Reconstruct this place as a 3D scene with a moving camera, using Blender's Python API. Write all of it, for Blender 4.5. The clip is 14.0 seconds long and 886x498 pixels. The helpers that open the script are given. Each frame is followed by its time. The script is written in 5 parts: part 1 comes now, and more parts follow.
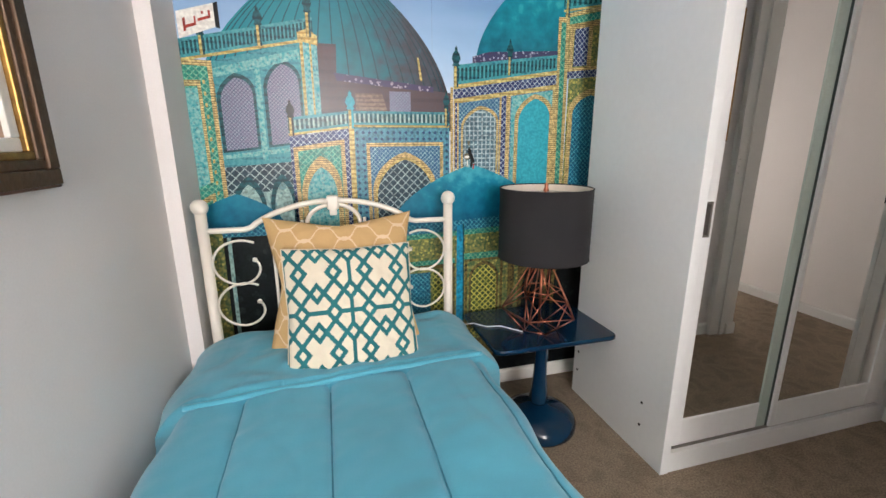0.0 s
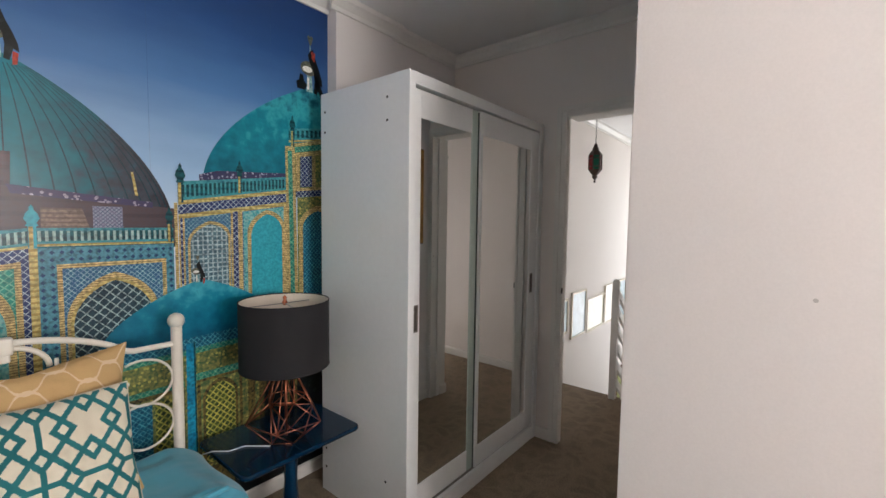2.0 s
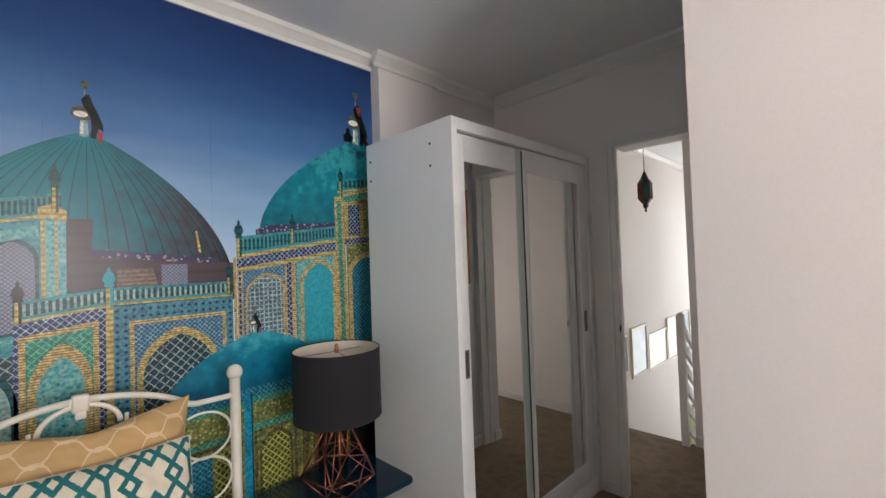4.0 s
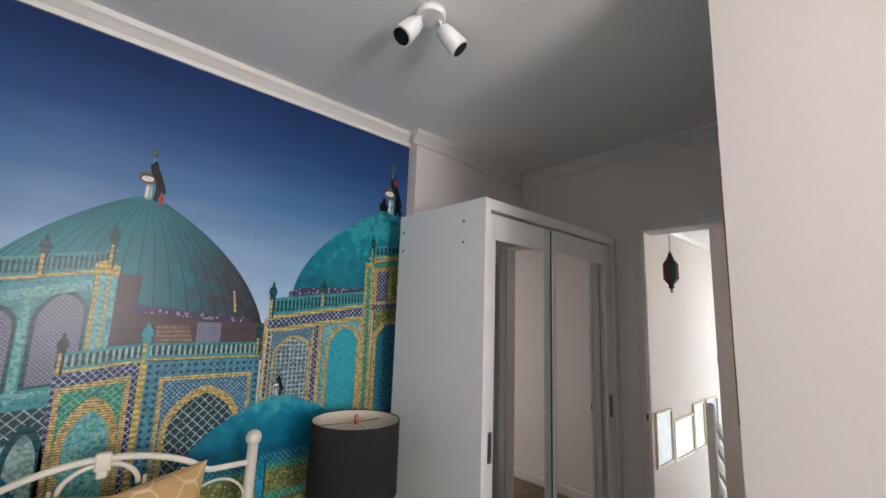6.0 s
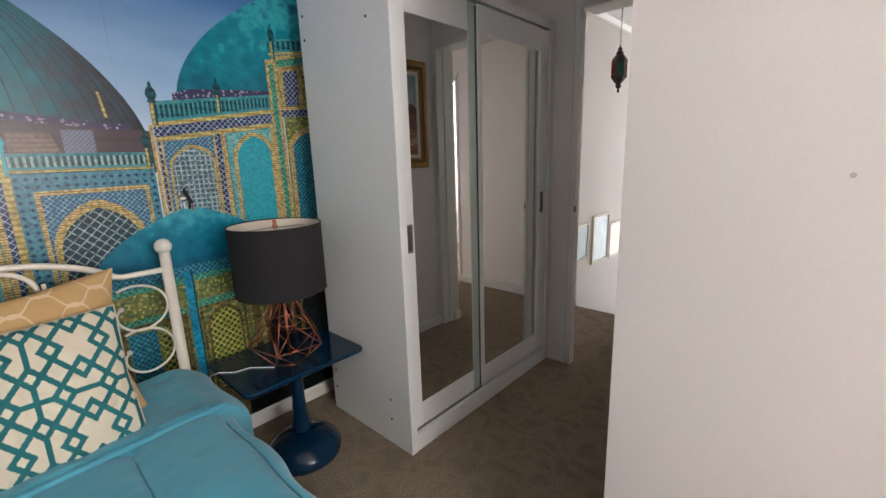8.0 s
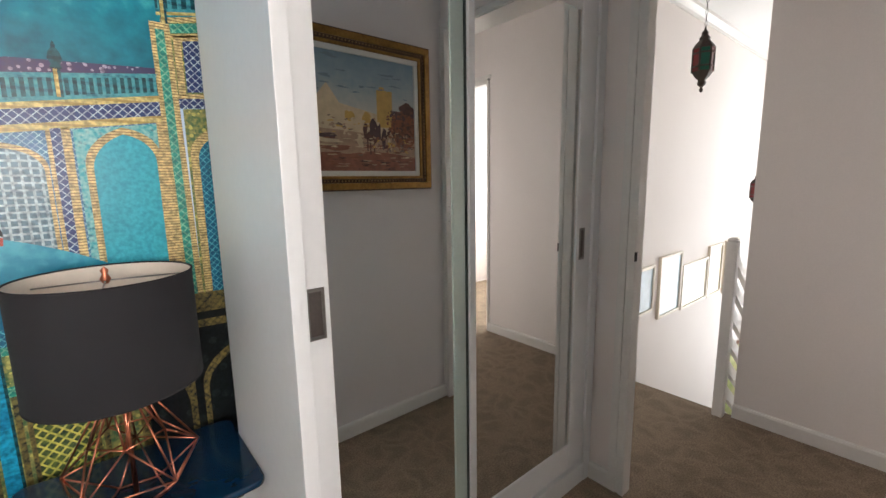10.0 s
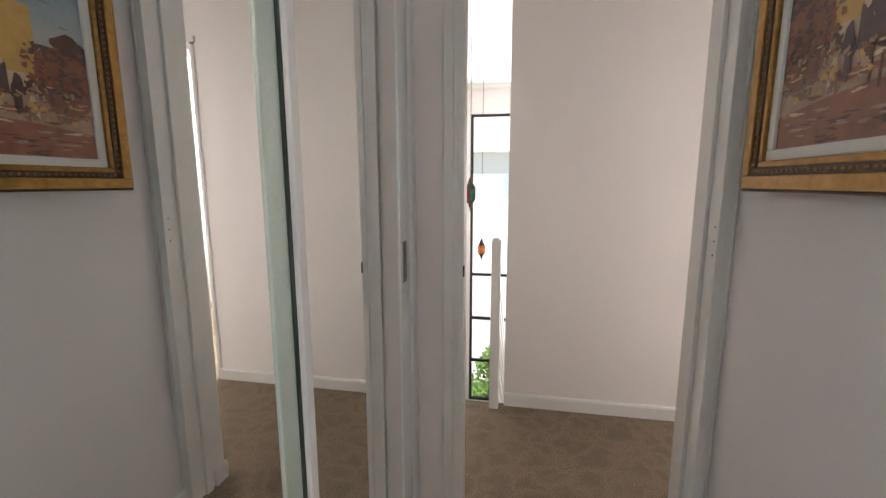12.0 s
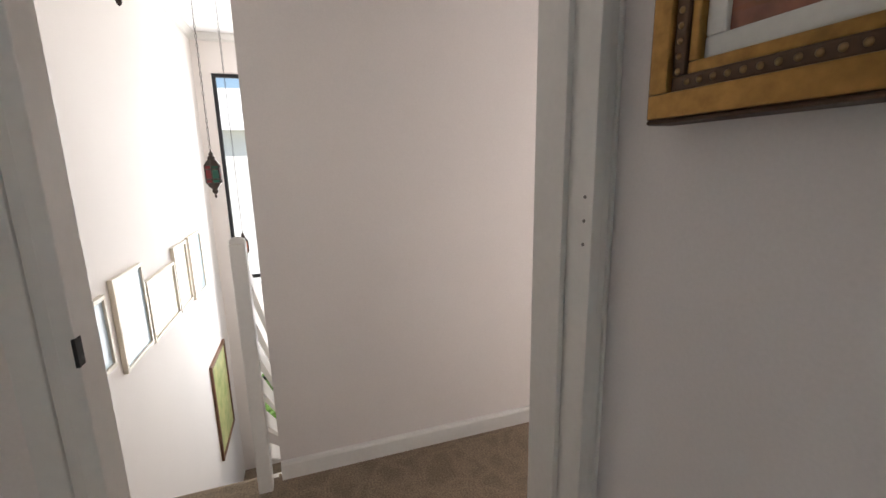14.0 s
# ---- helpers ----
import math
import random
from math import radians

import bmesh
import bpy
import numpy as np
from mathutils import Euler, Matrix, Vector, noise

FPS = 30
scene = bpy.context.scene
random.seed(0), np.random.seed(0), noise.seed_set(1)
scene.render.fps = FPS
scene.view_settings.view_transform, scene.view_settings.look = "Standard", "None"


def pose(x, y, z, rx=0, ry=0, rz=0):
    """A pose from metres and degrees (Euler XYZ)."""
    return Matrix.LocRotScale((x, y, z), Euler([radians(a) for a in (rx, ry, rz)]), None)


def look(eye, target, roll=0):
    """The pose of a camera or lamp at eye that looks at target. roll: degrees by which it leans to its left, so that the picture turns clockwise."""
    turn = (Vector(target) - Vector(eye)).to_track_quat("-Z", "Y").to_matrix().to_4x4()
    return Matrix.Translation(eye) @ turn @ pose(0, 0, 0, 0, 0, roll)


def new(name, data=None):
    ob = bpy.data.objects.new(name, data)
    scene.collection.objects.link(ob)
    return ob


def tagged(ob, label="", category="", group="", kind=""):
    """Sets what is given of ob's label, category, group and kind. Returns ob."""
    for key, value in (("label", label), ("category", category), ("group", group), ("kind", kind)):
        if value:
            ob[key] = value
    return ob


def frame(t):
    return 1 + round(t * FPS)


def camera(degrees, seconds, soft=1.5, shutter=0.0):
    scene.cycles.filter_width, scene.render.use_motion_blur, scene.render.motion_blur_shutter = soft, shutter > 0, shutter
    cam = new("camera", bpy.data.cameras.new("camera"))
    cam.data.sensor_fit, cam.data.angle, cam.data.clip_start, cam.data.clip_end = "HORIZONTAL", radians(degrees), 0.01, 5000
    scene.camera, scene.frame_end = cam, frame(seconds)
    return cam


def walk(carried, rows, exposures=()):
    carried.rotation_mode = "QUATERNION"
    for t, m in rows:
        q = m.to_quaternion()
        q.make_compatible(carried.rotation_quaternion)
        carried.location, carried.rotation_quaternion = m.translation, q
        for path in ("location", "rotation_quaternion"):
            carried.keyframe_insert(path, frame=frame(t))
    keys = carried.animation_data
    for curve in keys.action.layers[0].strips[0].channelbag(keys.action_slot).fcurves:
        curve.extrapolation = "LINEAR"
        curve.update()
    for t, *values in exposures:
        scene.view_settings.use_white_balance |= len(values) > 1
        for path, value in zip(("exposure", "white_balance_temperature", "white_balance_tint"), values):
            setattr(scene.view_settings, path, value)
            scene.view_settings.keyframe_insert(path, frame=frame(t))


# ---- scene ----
# camera and walk
cam = camera(93.2, 14.0)
PATH = [
    (0, (0.335, 0.272, 1.224), (0.846, 2.144, 0.74), -0.3),
    (0.5, (0.287, 0.244, 1.224), (1.285, 1.919, 0.78), 1.1),
    (1, (0.203, 0.194, 1.242), (1.5, 1.668, 0.864), 1.5),
    (1.5, (0.216, 0.167, 1.339), (1.681, 1.512, 1.123), 1.3),
    (2, (0.223, 0.144, 1.402), (1.773, 1.401, 1.27), 0.8),
    (2.5, (0.234, 0.147, 1.424), (1.794, 1.396, 1.35), 0.3),
    (3, (0.244, 0.153, 1.432), (1.796, 1.412, 1.351), -0.2),
    (3.5, (0.241, 0.157, 1.426), (1.74, 1.48, 1.377), -1.1),
    (4, (0.236, 0.167, 1.426), (1.645, 1.586, 1.471), -2.0),
    (4.2, (0.231, 0.161, 1.438), (1.593, 1.621, 1.556), -2.4),
    (6.3, (0.163, 0.179, 1.496), (1.513, 1.617, 1.826), 2.7),
    (6.5, (0.173, 0.171, 1.462), (1.582, 1.579, 1.649), 3.2),
    (7, (0.207, 0.156, 1.363), (1.708, 1.475, 1.275), 2.8),
    (7.5, (0.271, 0.135, 1.336), (1.79, 1.402, 1.041), 0.3),
    (7.7, (0.309, 0.107, 1.323), (1.798, 1.382, 0.928), -0.6),
    (9.8, (1.125, 0.41, 1.268), (2.337, 1.962, 0.917), -1.1),
    (10, (1.176, 0.485, 1.266), (2.443, 2.0, 0.95), -1.0),
    (10.3, (1.202, 0.61, 1.265), (2.606, 2.005, 0.975), -0.9),
    (10.5, (1.206, 0.693, 1.262), (2.693, 2.004, 0.985), -0.7),
    (11, (1.238, 0.839, 1.268), (2.908, 1.906, 1.003), -0.5),
    (11.5, (1.355, 0.961, 1.262), (3.198, 1.685, 0.984), -0.3),
    (12, (1.422, 1.02, 1.253), (3.365, 1.383, 0.941), -0.1),
    (12.5, (1.43, 1.079, 1.253), (3.397, 1.151, 0.895), -0.3),
    (13, (1.535, 1.088, 1.225), (3.488, 0.909, 0.831), -0.3),
    (13.5, (1.826, 0.977, 1.22), (3.753, 0.606, 0.834), -0.8),
    (13.8, (1.985, 0.94, 1.208), (3.875, 0.425, 0.806), -1.0),
    (14, (2.121, 0.93, 1.188), (3.981, 0.311, 0.79), -1.2),
]
walk(cam, [(t, look(eye, target, roll)) for t, eye, target, roll in PATH],
     exposures=[(0, 0.4), (1, 0.05), (2, -0.24), (3, -0.27), (7.5, -0.27), (10, 0.34), (11.5, 0.66), (12.5, 0.86), (14, 0.52)])

# world, sun, window lights, exposure
world = bpy.data.worlds.new("world")
scene.world = world
world.use_nodes = True
wn = world.node_tree.nodes
sky = wn.new("ShaderNodeTexSky")
sky.sky_type = "NISHITA"
sky.sun_disc = False
sky.sun_elevation = radians(55)
sky.sun_rotation = radians(-60)
wn["Background"].inputs[1].default_value = 0.15
world.node_tree.links.new(sky.outputs[0], wn["Background"].inputs[0])
sun = new("sun", bpy.data.lights.new("sun", "SUN"))
sun.data.energy, sun.data.angle, sun.data.color = 5.0, radians(0.5), (1.0, 0.95, 0.88)
sun.matrix_world = look((-30, 17, 49), (0, 0, 0))


def window_light(name, eye, target, w, h, power, color):
    ob = new(name, bpy.data.lights.new(name, "AREA"))
    ob.data.shape, ob.data.size, ob.data.size_y = "RECTANGLE", w, h
    ob.data.energy, ob.data.color = power, color
    ob.matrix_world = look(eye, target)
    return ob


window_light("bedroom_window_light", (0.40, -2.94, 1.5), (0.46, -2.0, 2.6), 1.05, 1.4, 132, (1.0, 0.955, 0.925))
window_light("stair_window_light", (7.36, 1.1, 0.6), (3.0, 0.2, 0.9), 1.0, 3.2, 52, (0.97, 0.985, 1.0))
window_light("other_room_window_light", (6.45, -0.9, 1.5), (4.0, -0.9, 1.2), 1.0, 1.2, 105, (0.985, 0.985, 1.0))


# ---------------------------------------------------------------- materials
def lin(v):
    v = v / 255.0
    return v / 12.92 if v <= 0.04045 else ((v + 0.055) / 1.055) ** 2.4


def C(r, g, b):
    return (lin(r), lin(g), lin(b), 1.0)


def mat(name, col, rough=0.6, metal=0.0, fine=120.0, big=3.0, var=0.12, bump=0.05, col2=None, spec=0.5, sheen=0.0):
    """Two-scale varied paint, cloth, wood or metal."""
    m = bpy.data.materials.new(name)
    m.use_nodes = True
    n, l = m.node_tree.nodes, m.node_tree.links
    b = n["Principled BSDF"]
    b.inputs["Roughness"].default_value, b.inputs["Metallic"].default_value = rough, metal
    b.inputs["Specular IOR Level"].default_value = spec
    b.inputs["Sheen Weight"].default_value = sheen
    tc = n.new("ShaderNodeTexCoord")
    n1, n2 = n.new("ShaderNodeTexNoise"), n.new("ShaderNodeTexNoise")
    n1.inputs["Scale"].default_value, n2.inputs["Scale"].default_value = fine, big
    n1.inputs["Detail"].default_value = n2.inputs["Detail"].default_value = 4
    for k in (n1, n2):
        l.new(tc.outputs["Object"], k.inputs["Vector"])
    add = n.new("ShaderNodeMath")
    add.operation = "ADD"
    l.new(n1.outputs["Fac"], add.inputs[0])
    l.new(n2.outputs["Fac"], add.inputs[1])
    rng = n.new("ShaderNodeMapRange")
    rng.inputs["From Min"].default_value, rng.inputs["From Max"].default_value = 0.7, 1.3
    l.new(add.outputs[0], rng.inputs["Value"])
    mix = n.new("ShaderNodeMix")
    mix.data_type = "RGBA"
    c2 = col2 or tuple(min(1.0, c * (1 + var)) for c in col[:3]) + (1.0,)
    c1 = col if col2 else tuple(c * (1 - var) for c in col[:3]) + (1.0,)
    mix.inputs["A"].default_value, mix.inputs["B"].default_value = c1, c2
    l.new(rng.outputs[0], mix.inputs["Factor"])
    l.new(mix.outputs["Result"], b.inputs["Base Color"])
    if bump:
        bp = n.new("ShaderNodeBump")
        bp.inputs["Strength"].default_value, bp.inputs["Distance"].default_value = bump, 0.004
        l.new(n1.outputs["Fac"], bp.inputs["Height"])
        l.new(bp.outputs[0], b.inputs["Normal"])
    return m


def nmath(nt, op, a, b=None):
    k = nt.nodes.new("ShaderNodeMath")
    k.operation = op
    for i, v in enumerate((a, b)):
        if v is None:
            continue
        if isinstance(v, (int, float)):
            k.inputs[i].default_value = v
        else:
            nt.links.new(v, k.inputs[i])
    return k.outputs[0]


def print_mat(name, a, b, period=0.03, width=0.2, style="lattice", tall=1.0, c=None, rough=0.3):
    """Printed wall covering with a small repeating ornament in the plane of the wall."""
    m = bpy.data.materials.new(name)
    m.use_nodes = True
    nt = m.node_tree
    bs = nt.nodes["Principled BSDF"]
    bs.inputs["Roughness"].default_value, bs.inputs["Specular IOR Level"].default_value = rough, 0.28
    tc = nt.nodes.new("ShaderNodeTexCoord")
    sp = nt.nodes.new("ShaderNodeSeparateXYZ")
    nz = nt.nodes.new("ShaderNodeTexNoise")
    nz.inputs["Scale"].default_value, nz.inputs["Detail"].default_value = 85, 5
    nt.links.new(tc.outputs["Object"], nz.inputs["Vector"])
    nt.links.new(tc.outputs["Object"], sp.inputs[0])
    x = nmath(nt, "DIVIDE", sp.outputs[0], period)
    z = nmath(nt, "DIVIDE", sp.outputs[2], period * tall)
    if style == "lattice":
        u, v = nmath(nt, "ADD", x, z), nmath(nt, "SUBTRACT", x, z)
        fu, fv = nmath(nt, "FRACT", u), nmath(nt, "FRACT", v)
        mask = nmath(nt, "MAXIMUM", nmath(nt, "LESS_THAN", fu, width), nmath(nt, "LESS_THAN", fv, width))
    elif style == "diamonds":
        u, v = nmath(nt, "PINGPONG", x, 0.5), nmath(nt, "PINGPONG", z, 0.5)
        mask = nmath(nt, "LESS_THAN", nmath(nt, "ADD", u, v), width)
    elif style == "grid":
        mask = nmath(nt, "MAXIMUM", nmath(nt, "LESS_THAN", nmath(nt, "FRACT", x), width), nmath(nt, "LESS_THAN", nmath(nt, "FRACT", z), width))
    elif style == "bands":
        mask = nmath(nt, "LESS_THAN", nmath(nt, "FRACT", z), width)
    else:
        vo = nt.nodes.new("ShaderNodeTexVoronoi")
        vo.inputs["Scale"].default_value = 1.0 / period
        nt.links.new(tc.outputs["Object"], vo.inputs["Vector"])
        mask = nmath(nt, "LESS_THAN", vo.outputs["Distance"], width)
    mix = nt.nodes.new("ShaderNodeMix")
    mix.data_type = "RGBA"
    mix.inputs["A"].default_value, mix.inputs["B"].default_value = [tuple(min(0.9, 1.2 * q) for q in k[:3]) + (1,) for k in (a, b)]
    nt.links.new(mask, mix.inputs["Factor"])
    mix2 = nt.nodes.new("ShaderNodeMix")
    mix2.data_type = "RGBA"
    nt.links.new(mix.outputs["Result"], mix2.inputs["A"])
    mix2.inputs["B"].default_value = tuple(1.02 * k for k in c[:3]) + (1,) if c else tuple(0.3 * k for k in a[:3]) + (1,)
    amt = nt.nodes.new("ShaderNodeMapRange")
    amt.inputs["From Min"].default_value, amt.inputs["From Max"].default_value = 0.36, 0.68
    amt.inputs["To Max"].default_value = 0.8
    nt.links.new(nz.outputs["Fac"], amt.inputs["Value"])
    nt.links.new(amt.outputs[0], mix2.inputs["Factor"])
    nt.links.new(mix2.outputs["Result"], bs.inputs["Base Color"])
    return m


def ramp_mat(name, z0, z1, stops, rough=0.3, axis=2, streak=0.0, mottle=0.45):
    """Printed colour that runs along one axis, with soft clouding."""
    m = bpy.data.materials.new(name)
    m.use_nodes = True
    nt = m.node_tree
    bs = nt.nodes["Principled BSDF"]
    bs.inputs["Roughness"].default_value, bs.inputs["Specular IOR Level"].default_value = rough, 0.28
    tc = nt.nodes.new("ShaderNodeTexCoord")
    sp = nt.nodes.new("ShaderNodeSeparateXYZ")
    nt.links.new(tc.outputs["Object"], sp.inputs[0])
    mp = nt.nodes.new("ShaderNodeMapping")
    mp.inputs["Scale"].default_value = (1.2, 1, 5) if streak else (14, 14, 14)
    nt.links.new(tc.outputs["Object"], mp.inputs["Vector"])
    nz = nt.nodes.new("ShaderNodeTexNoise")
    nz.inputs["Scale"].default_value, nz.inputs["Detail"].default_value = 1.6, 6
    nt.links.new(mp.outputs[0], nz.inputs["Vector"])
    f = nmath(nt, "DIVIDE", nmath(nt, "SUBTRACT", sp.outputs[axis], z0), z1 - z0)
    f = nmath(nt, "ADD", f, nmath(nt, "MULTIPLY", nmath(nt, "SUBTRACT", nz.outputs["Fac"], 0.5), mottle))
    rp = nt.nodes.new("ShaderNodeValToRGB")
    e = rp.color_ramp.elements
    while len(e) < len(stops):
        e.new(0.5)
    for k, (p, col) in zip(e, stops):
        k.position, k.color = p, tuple(min(0.9, 1.14 * q) for q in col[:3]) + (1,)
    nt.links.new(f, rp.inputs[0])
    nt.links.new(rp.outputs[0], bs.inputs["Base Color"])
    return m


def carpet_mat():
    m = bpy.data.materials.new("patterned_carpet")
    m.use_nodes = True
    nt = m.node_tree
    n, l = nt.nodes, nt.links
    b = n["Principled BSDF"]
    b.inputs["Roughness"].default_value, b.inputs["Specular IOR Level"].default_value = 0.95, 0.15
    tc = n.new("ShaderNodeTexCoord")
    w = n.new("ShaderNodeTexNoise")
    w.inputs["Scale"].default_value = 6
    l.new(tc.outputs["Object"], w.inputs["Vector"])
    mixv = n.new("ShaderNodeMix")
    mixv.data_type = "VECTOR"
    mixv.inputs["Factor"].default_value = 0.22
    l.new(tc.outputs["Object"], mixv.inputs["A"])
    l.new(w.outputs["Color"], mixv.inputs["B"])
    vo = n.new("ShaderNodeTexVoronoi")
    vo.feature = "DISTANCE_TO_EDGE"
    vo.inputs["Scale"].default_value = 10
    l.new(mixv.outputs["Result"], vo.inputs["Vector"])
    edge = n.new("ShaderNodeMapRange")
    edge.inputs["From Min"].default_value, edge.inputs["From Max"].default_value = 0.0, 0.3
    edge.inputs["To Min"].default_value, edge.inputs["To Max"].default_value = 1.0, 0.0
    l.new(vo.outputs["Distance"], edge.inputs["Value"])
    fib = n.new("ShaderNodeTexNoise")
    fib.inputs["Scale"].default_value, fib.inputs["Detail"].default_value = 150, 4
    l.new(tc.outputs["Object"], fib.inputs["Vector"])
    mix = n.new("ShaderNodeMix")
    mix.data_type = "RGBA"
    mix.inputs["A"].default_value, mix.inputs["B"].default_value = (0.30, 0.231, 0.165, 1), (0.378, 0.295, 0.212, 1)
    l.new(edge.outputs[0], mix.inputs["Factor"])
    mul = n.new("ShaderNodeMix")
    mul.data_type, mul.blend_type = "RGBA", "MULTIPLY"
    mul.inputs["Factor"].default_value = 0.75
    l.new(mix.outputs["Result"], mul.inputs["A"])
    rr = n.new("ShaderNodeMapRange")
    rr.inputs["From Min"].default_value, rr.inputs["From Max"].default_value, rr.inputs["To Min"].default_value = 0.3, 0.7, 0.35
    l.new(fib.outputs["Fac"], rr.inputs["Value"])
    l.new(rr.outputs[0], mul.inputs["B"])
    l.new(mul.outputs["Result"], b.inputs["Base Color"])
    h = nmath(nt, "ADD", nmath(nt, "MULTIPLY", edge.outputs[0], 0.8), nmath(nt, "MULTIPLY", fib.outputs["Fac"], 0.6))
    bp = n.new("ShaderNodeBump")
    bp.inputs["Strength"].default_value, bp.inputs["Distance"].default_value = 0.4, 0.006
    l.new(h, bp.inputs["Height"])
    l.new(bp.outputs[0], b.inputs["Normal"])
    return m


WALL = mat("wall_paint", C(230, 224, 222), 0.7, var=0.03, fine=180, big=1.3, bump=0.02)
WALLC = mat("cream_wall_paint", C(235, 228, 223), 0.7, var=0.03, fine=180, big=1.3, bump=0.02)
CEIL = mat("ceiling_paint", C(245, 244, 243), 0.8, var=0.02, fine=150, bump=0.03)
TRIM = mat("trim_gloss_paint", C(230, 227, 222), 0.35, var=0.03, fine=60, bump=0.02)
LAM = mat("white_laminate", C(238, 239, 239), 0.3, var=0.02, fine=40, bump=0.01)
ALU = mat("bevelled_rail", C(205, 222, 214), 0.25, 0.2, var=0.05, bump=0.0)
CARPET = carpet_mat()
DARK = mat("dark_metal", C(40, 38, 38), 0.45, 0.6, var=0.2)
STEEL = mat("brushed_steel", C(150, 146, 142), 0.35, 0.9, var=0.1)
BLACK = mat("black_frame", C(28, 28, 30), 0.5, var=0.2)
ENAMEL = mat("cream_enamel", C(232, 224, 212), 0.3, var=0.04, fine=30, bump=0.02)
DUVET = mat("turquoise_cotton", C(80, 166, 190), 0.75, var=0.07, fine=420, big=5, bump=0.12, sheen=0.3)
# darker duvet colour for the shade down in the quilting grooves
SEAM_SHADE = mat("seam_shade_teal", C(52, 122, 144), 0.8, var=0.2)
SHEET = mat("mattress_white", C(220, 218, 214), 0.9)
TAN = mat("tan_linen", C(204, 168, 116), 0.9, var=0.08, fine=500, bump=0.2)
PALE = mat("pale_woven_pattern", C(228, 204, 168), 0.9, var=0.06, fine=500, bump=0.2)
CREAM = mat("cream_canvas", C(228, 216, 194), 0.9, var=0.05, fine=500, bump=0.2)
TEAL = mat("teal_stitching", C(34, 112, 116), 0.9, var=0.12, fine=500, bump=0.25)
NAVY = mat("navy_lacquer", C(7, 42, 68), 0.12, var=0.1, fine=20, bump=0.01)
SHADE = mat("charcoal_linen_shade", C(31, 29, 32), 0.9, var=0.08, fine=600, bump=0.2)
LINING = mat("shade_lining", C(226, 214, 200), 0.8, var=0.04)
COPPER = mat("copper_wire", C(194, 120, 94), 0.32, 1.0, var=0.12)
WHITE_CORD = mat("white_cord", C(225, 225, 225), 0.5)
GOLD = mat("gilt_wood", C(152, 116, 62), 0.36, 0.75, var=0.3, fine=60, big=8, bump=0.15)
BRONZE = mat("dark_bronze_moulding", C(84, 62, 44), 0.45, 0.4, var=0.3, fine=70, bump=0.25)
LINER = mat("white_slip", C(222, 220, 214), 0.5, var=0.04)
MIRROR = bpy.data.materials.new("mirror_glass")
MIRROR.use_nodes = True
_b = MIRROR.node_tree.nodes["Principled BSDF"]
_b.inputs["Base Color"].default_value = (0.9, 0.92, 0.91, 1)
_b.inputs["Metallic"].default_value, _b.inputs["Roughness"].default_value = 1.0, 0.01
GLASS = bpy.data.materials.new("clear_glass")
GLASS.use_nodes = True
_b = GLASS.node_tree.nodes["Principled BSDF"]
_b.inputs["Transmission Weight"].default_value, _b.inputs["Roughness"].default_value = 1.0, 0.0
_b.inputs["IOR"].default_value = 1.05


# ---------------------------------------------------------------- mesh helpers
def box(bm, x0, x1, y0, y1, z0, z1, bevel=0.0, seg=2):
    r = bmesh.ops.create_cube(bm, size=1.0, matrix=Matrix.LocRotScale(((x0 + x1) / 2, (y0 + y1) / 2, (z0 + z1) / 2), None, (x1 - x0, y1 - y0, z1 - z0)))
    if bevel:
        es = list({e for v in r["verts"] for e in v.link_edges})
        bmesh.ops.bevel(bm, geom=es, offset=bevel, segments=seg, affect="EDGES", profile=0.6)


def tube(bm, pts, r, sides=8, closed=False, cap=True):
    """Round bar along points; r is one radius or one for each point."""
    pts = [Vector(p) for p in pts]
    n = len(pts)
    rad = r if isinstance(r, (list, tuple)) else [r] * n
    rings, up = [], None
    for i, p in enumerate(pts):
        a = pts[(i - 1) % n] if (closed or i > 0) else p
        b = pts[(i + 1) % n] if (closed or i < n - 1) else p
        d = (b - a).normalized()
        if up is None:
            up = Vector((0, 0, 1)) if abs(d.z) < 0.9 else Vector((1, 0, 0))
        u = (up - d * up.dot(d)).normalized()
        w = d.cross(u)
        up = u
        rings.append([bm.verts.new(p + rad[i] * (math.cos(k * math.tau / sides) * u + math.sin(k * math.tau / sides) * w)) for k in range(sides)])
    for i in range(n if closed else n - 1):
        a, b = rings[i], rings[(i + 1) % n]
        for k in range(sides):
            f = bm.faces.new((a[k], a[(k + 1) % sides], b[(k + 1) % sides], b[k]))
            f.smooth = True
    if cap and not closed:
        bm.faces.new(rings[0][::-1])
        bm.faces.new(rings[-1])


def lathe(bm, cx, cy, prof, sides=24, smooth=True):
    """Turned shape about an upright axis; prof is radius, height from the bottom up."""
    rings = [[bm.verts.new((cx + r * math.cos(k * math.tau / sides), cy + r * math.sin(k * math.tau / sides), z)) for k in range(sides)] for r, z in prof]
    for a, b in zip(rings, rings[1:]):
        for k in range(sides):
            f = bm.faces.new((a[k], a[(k + 1) % sides], b[(k + 1) % sides], b[k]))
            f.smooth = smooth
    if prof[0][0] > 1e-4:
        bm.faces.new(rings[0][::-1])
    if prof[-1][0] > 1e-4:
        bm.faces.new(rings[-1])


def ball(bm, c, r, seg=14):
    m = bmesh.ops.create_uvsphere(bm, u_segments=seg, v_segments=seg // 2 + 2, radius=r, matrix=Matrix.Translation(c))
    for v in m["verts"]:
        for f in v.link_faces:
            f.smooth = True


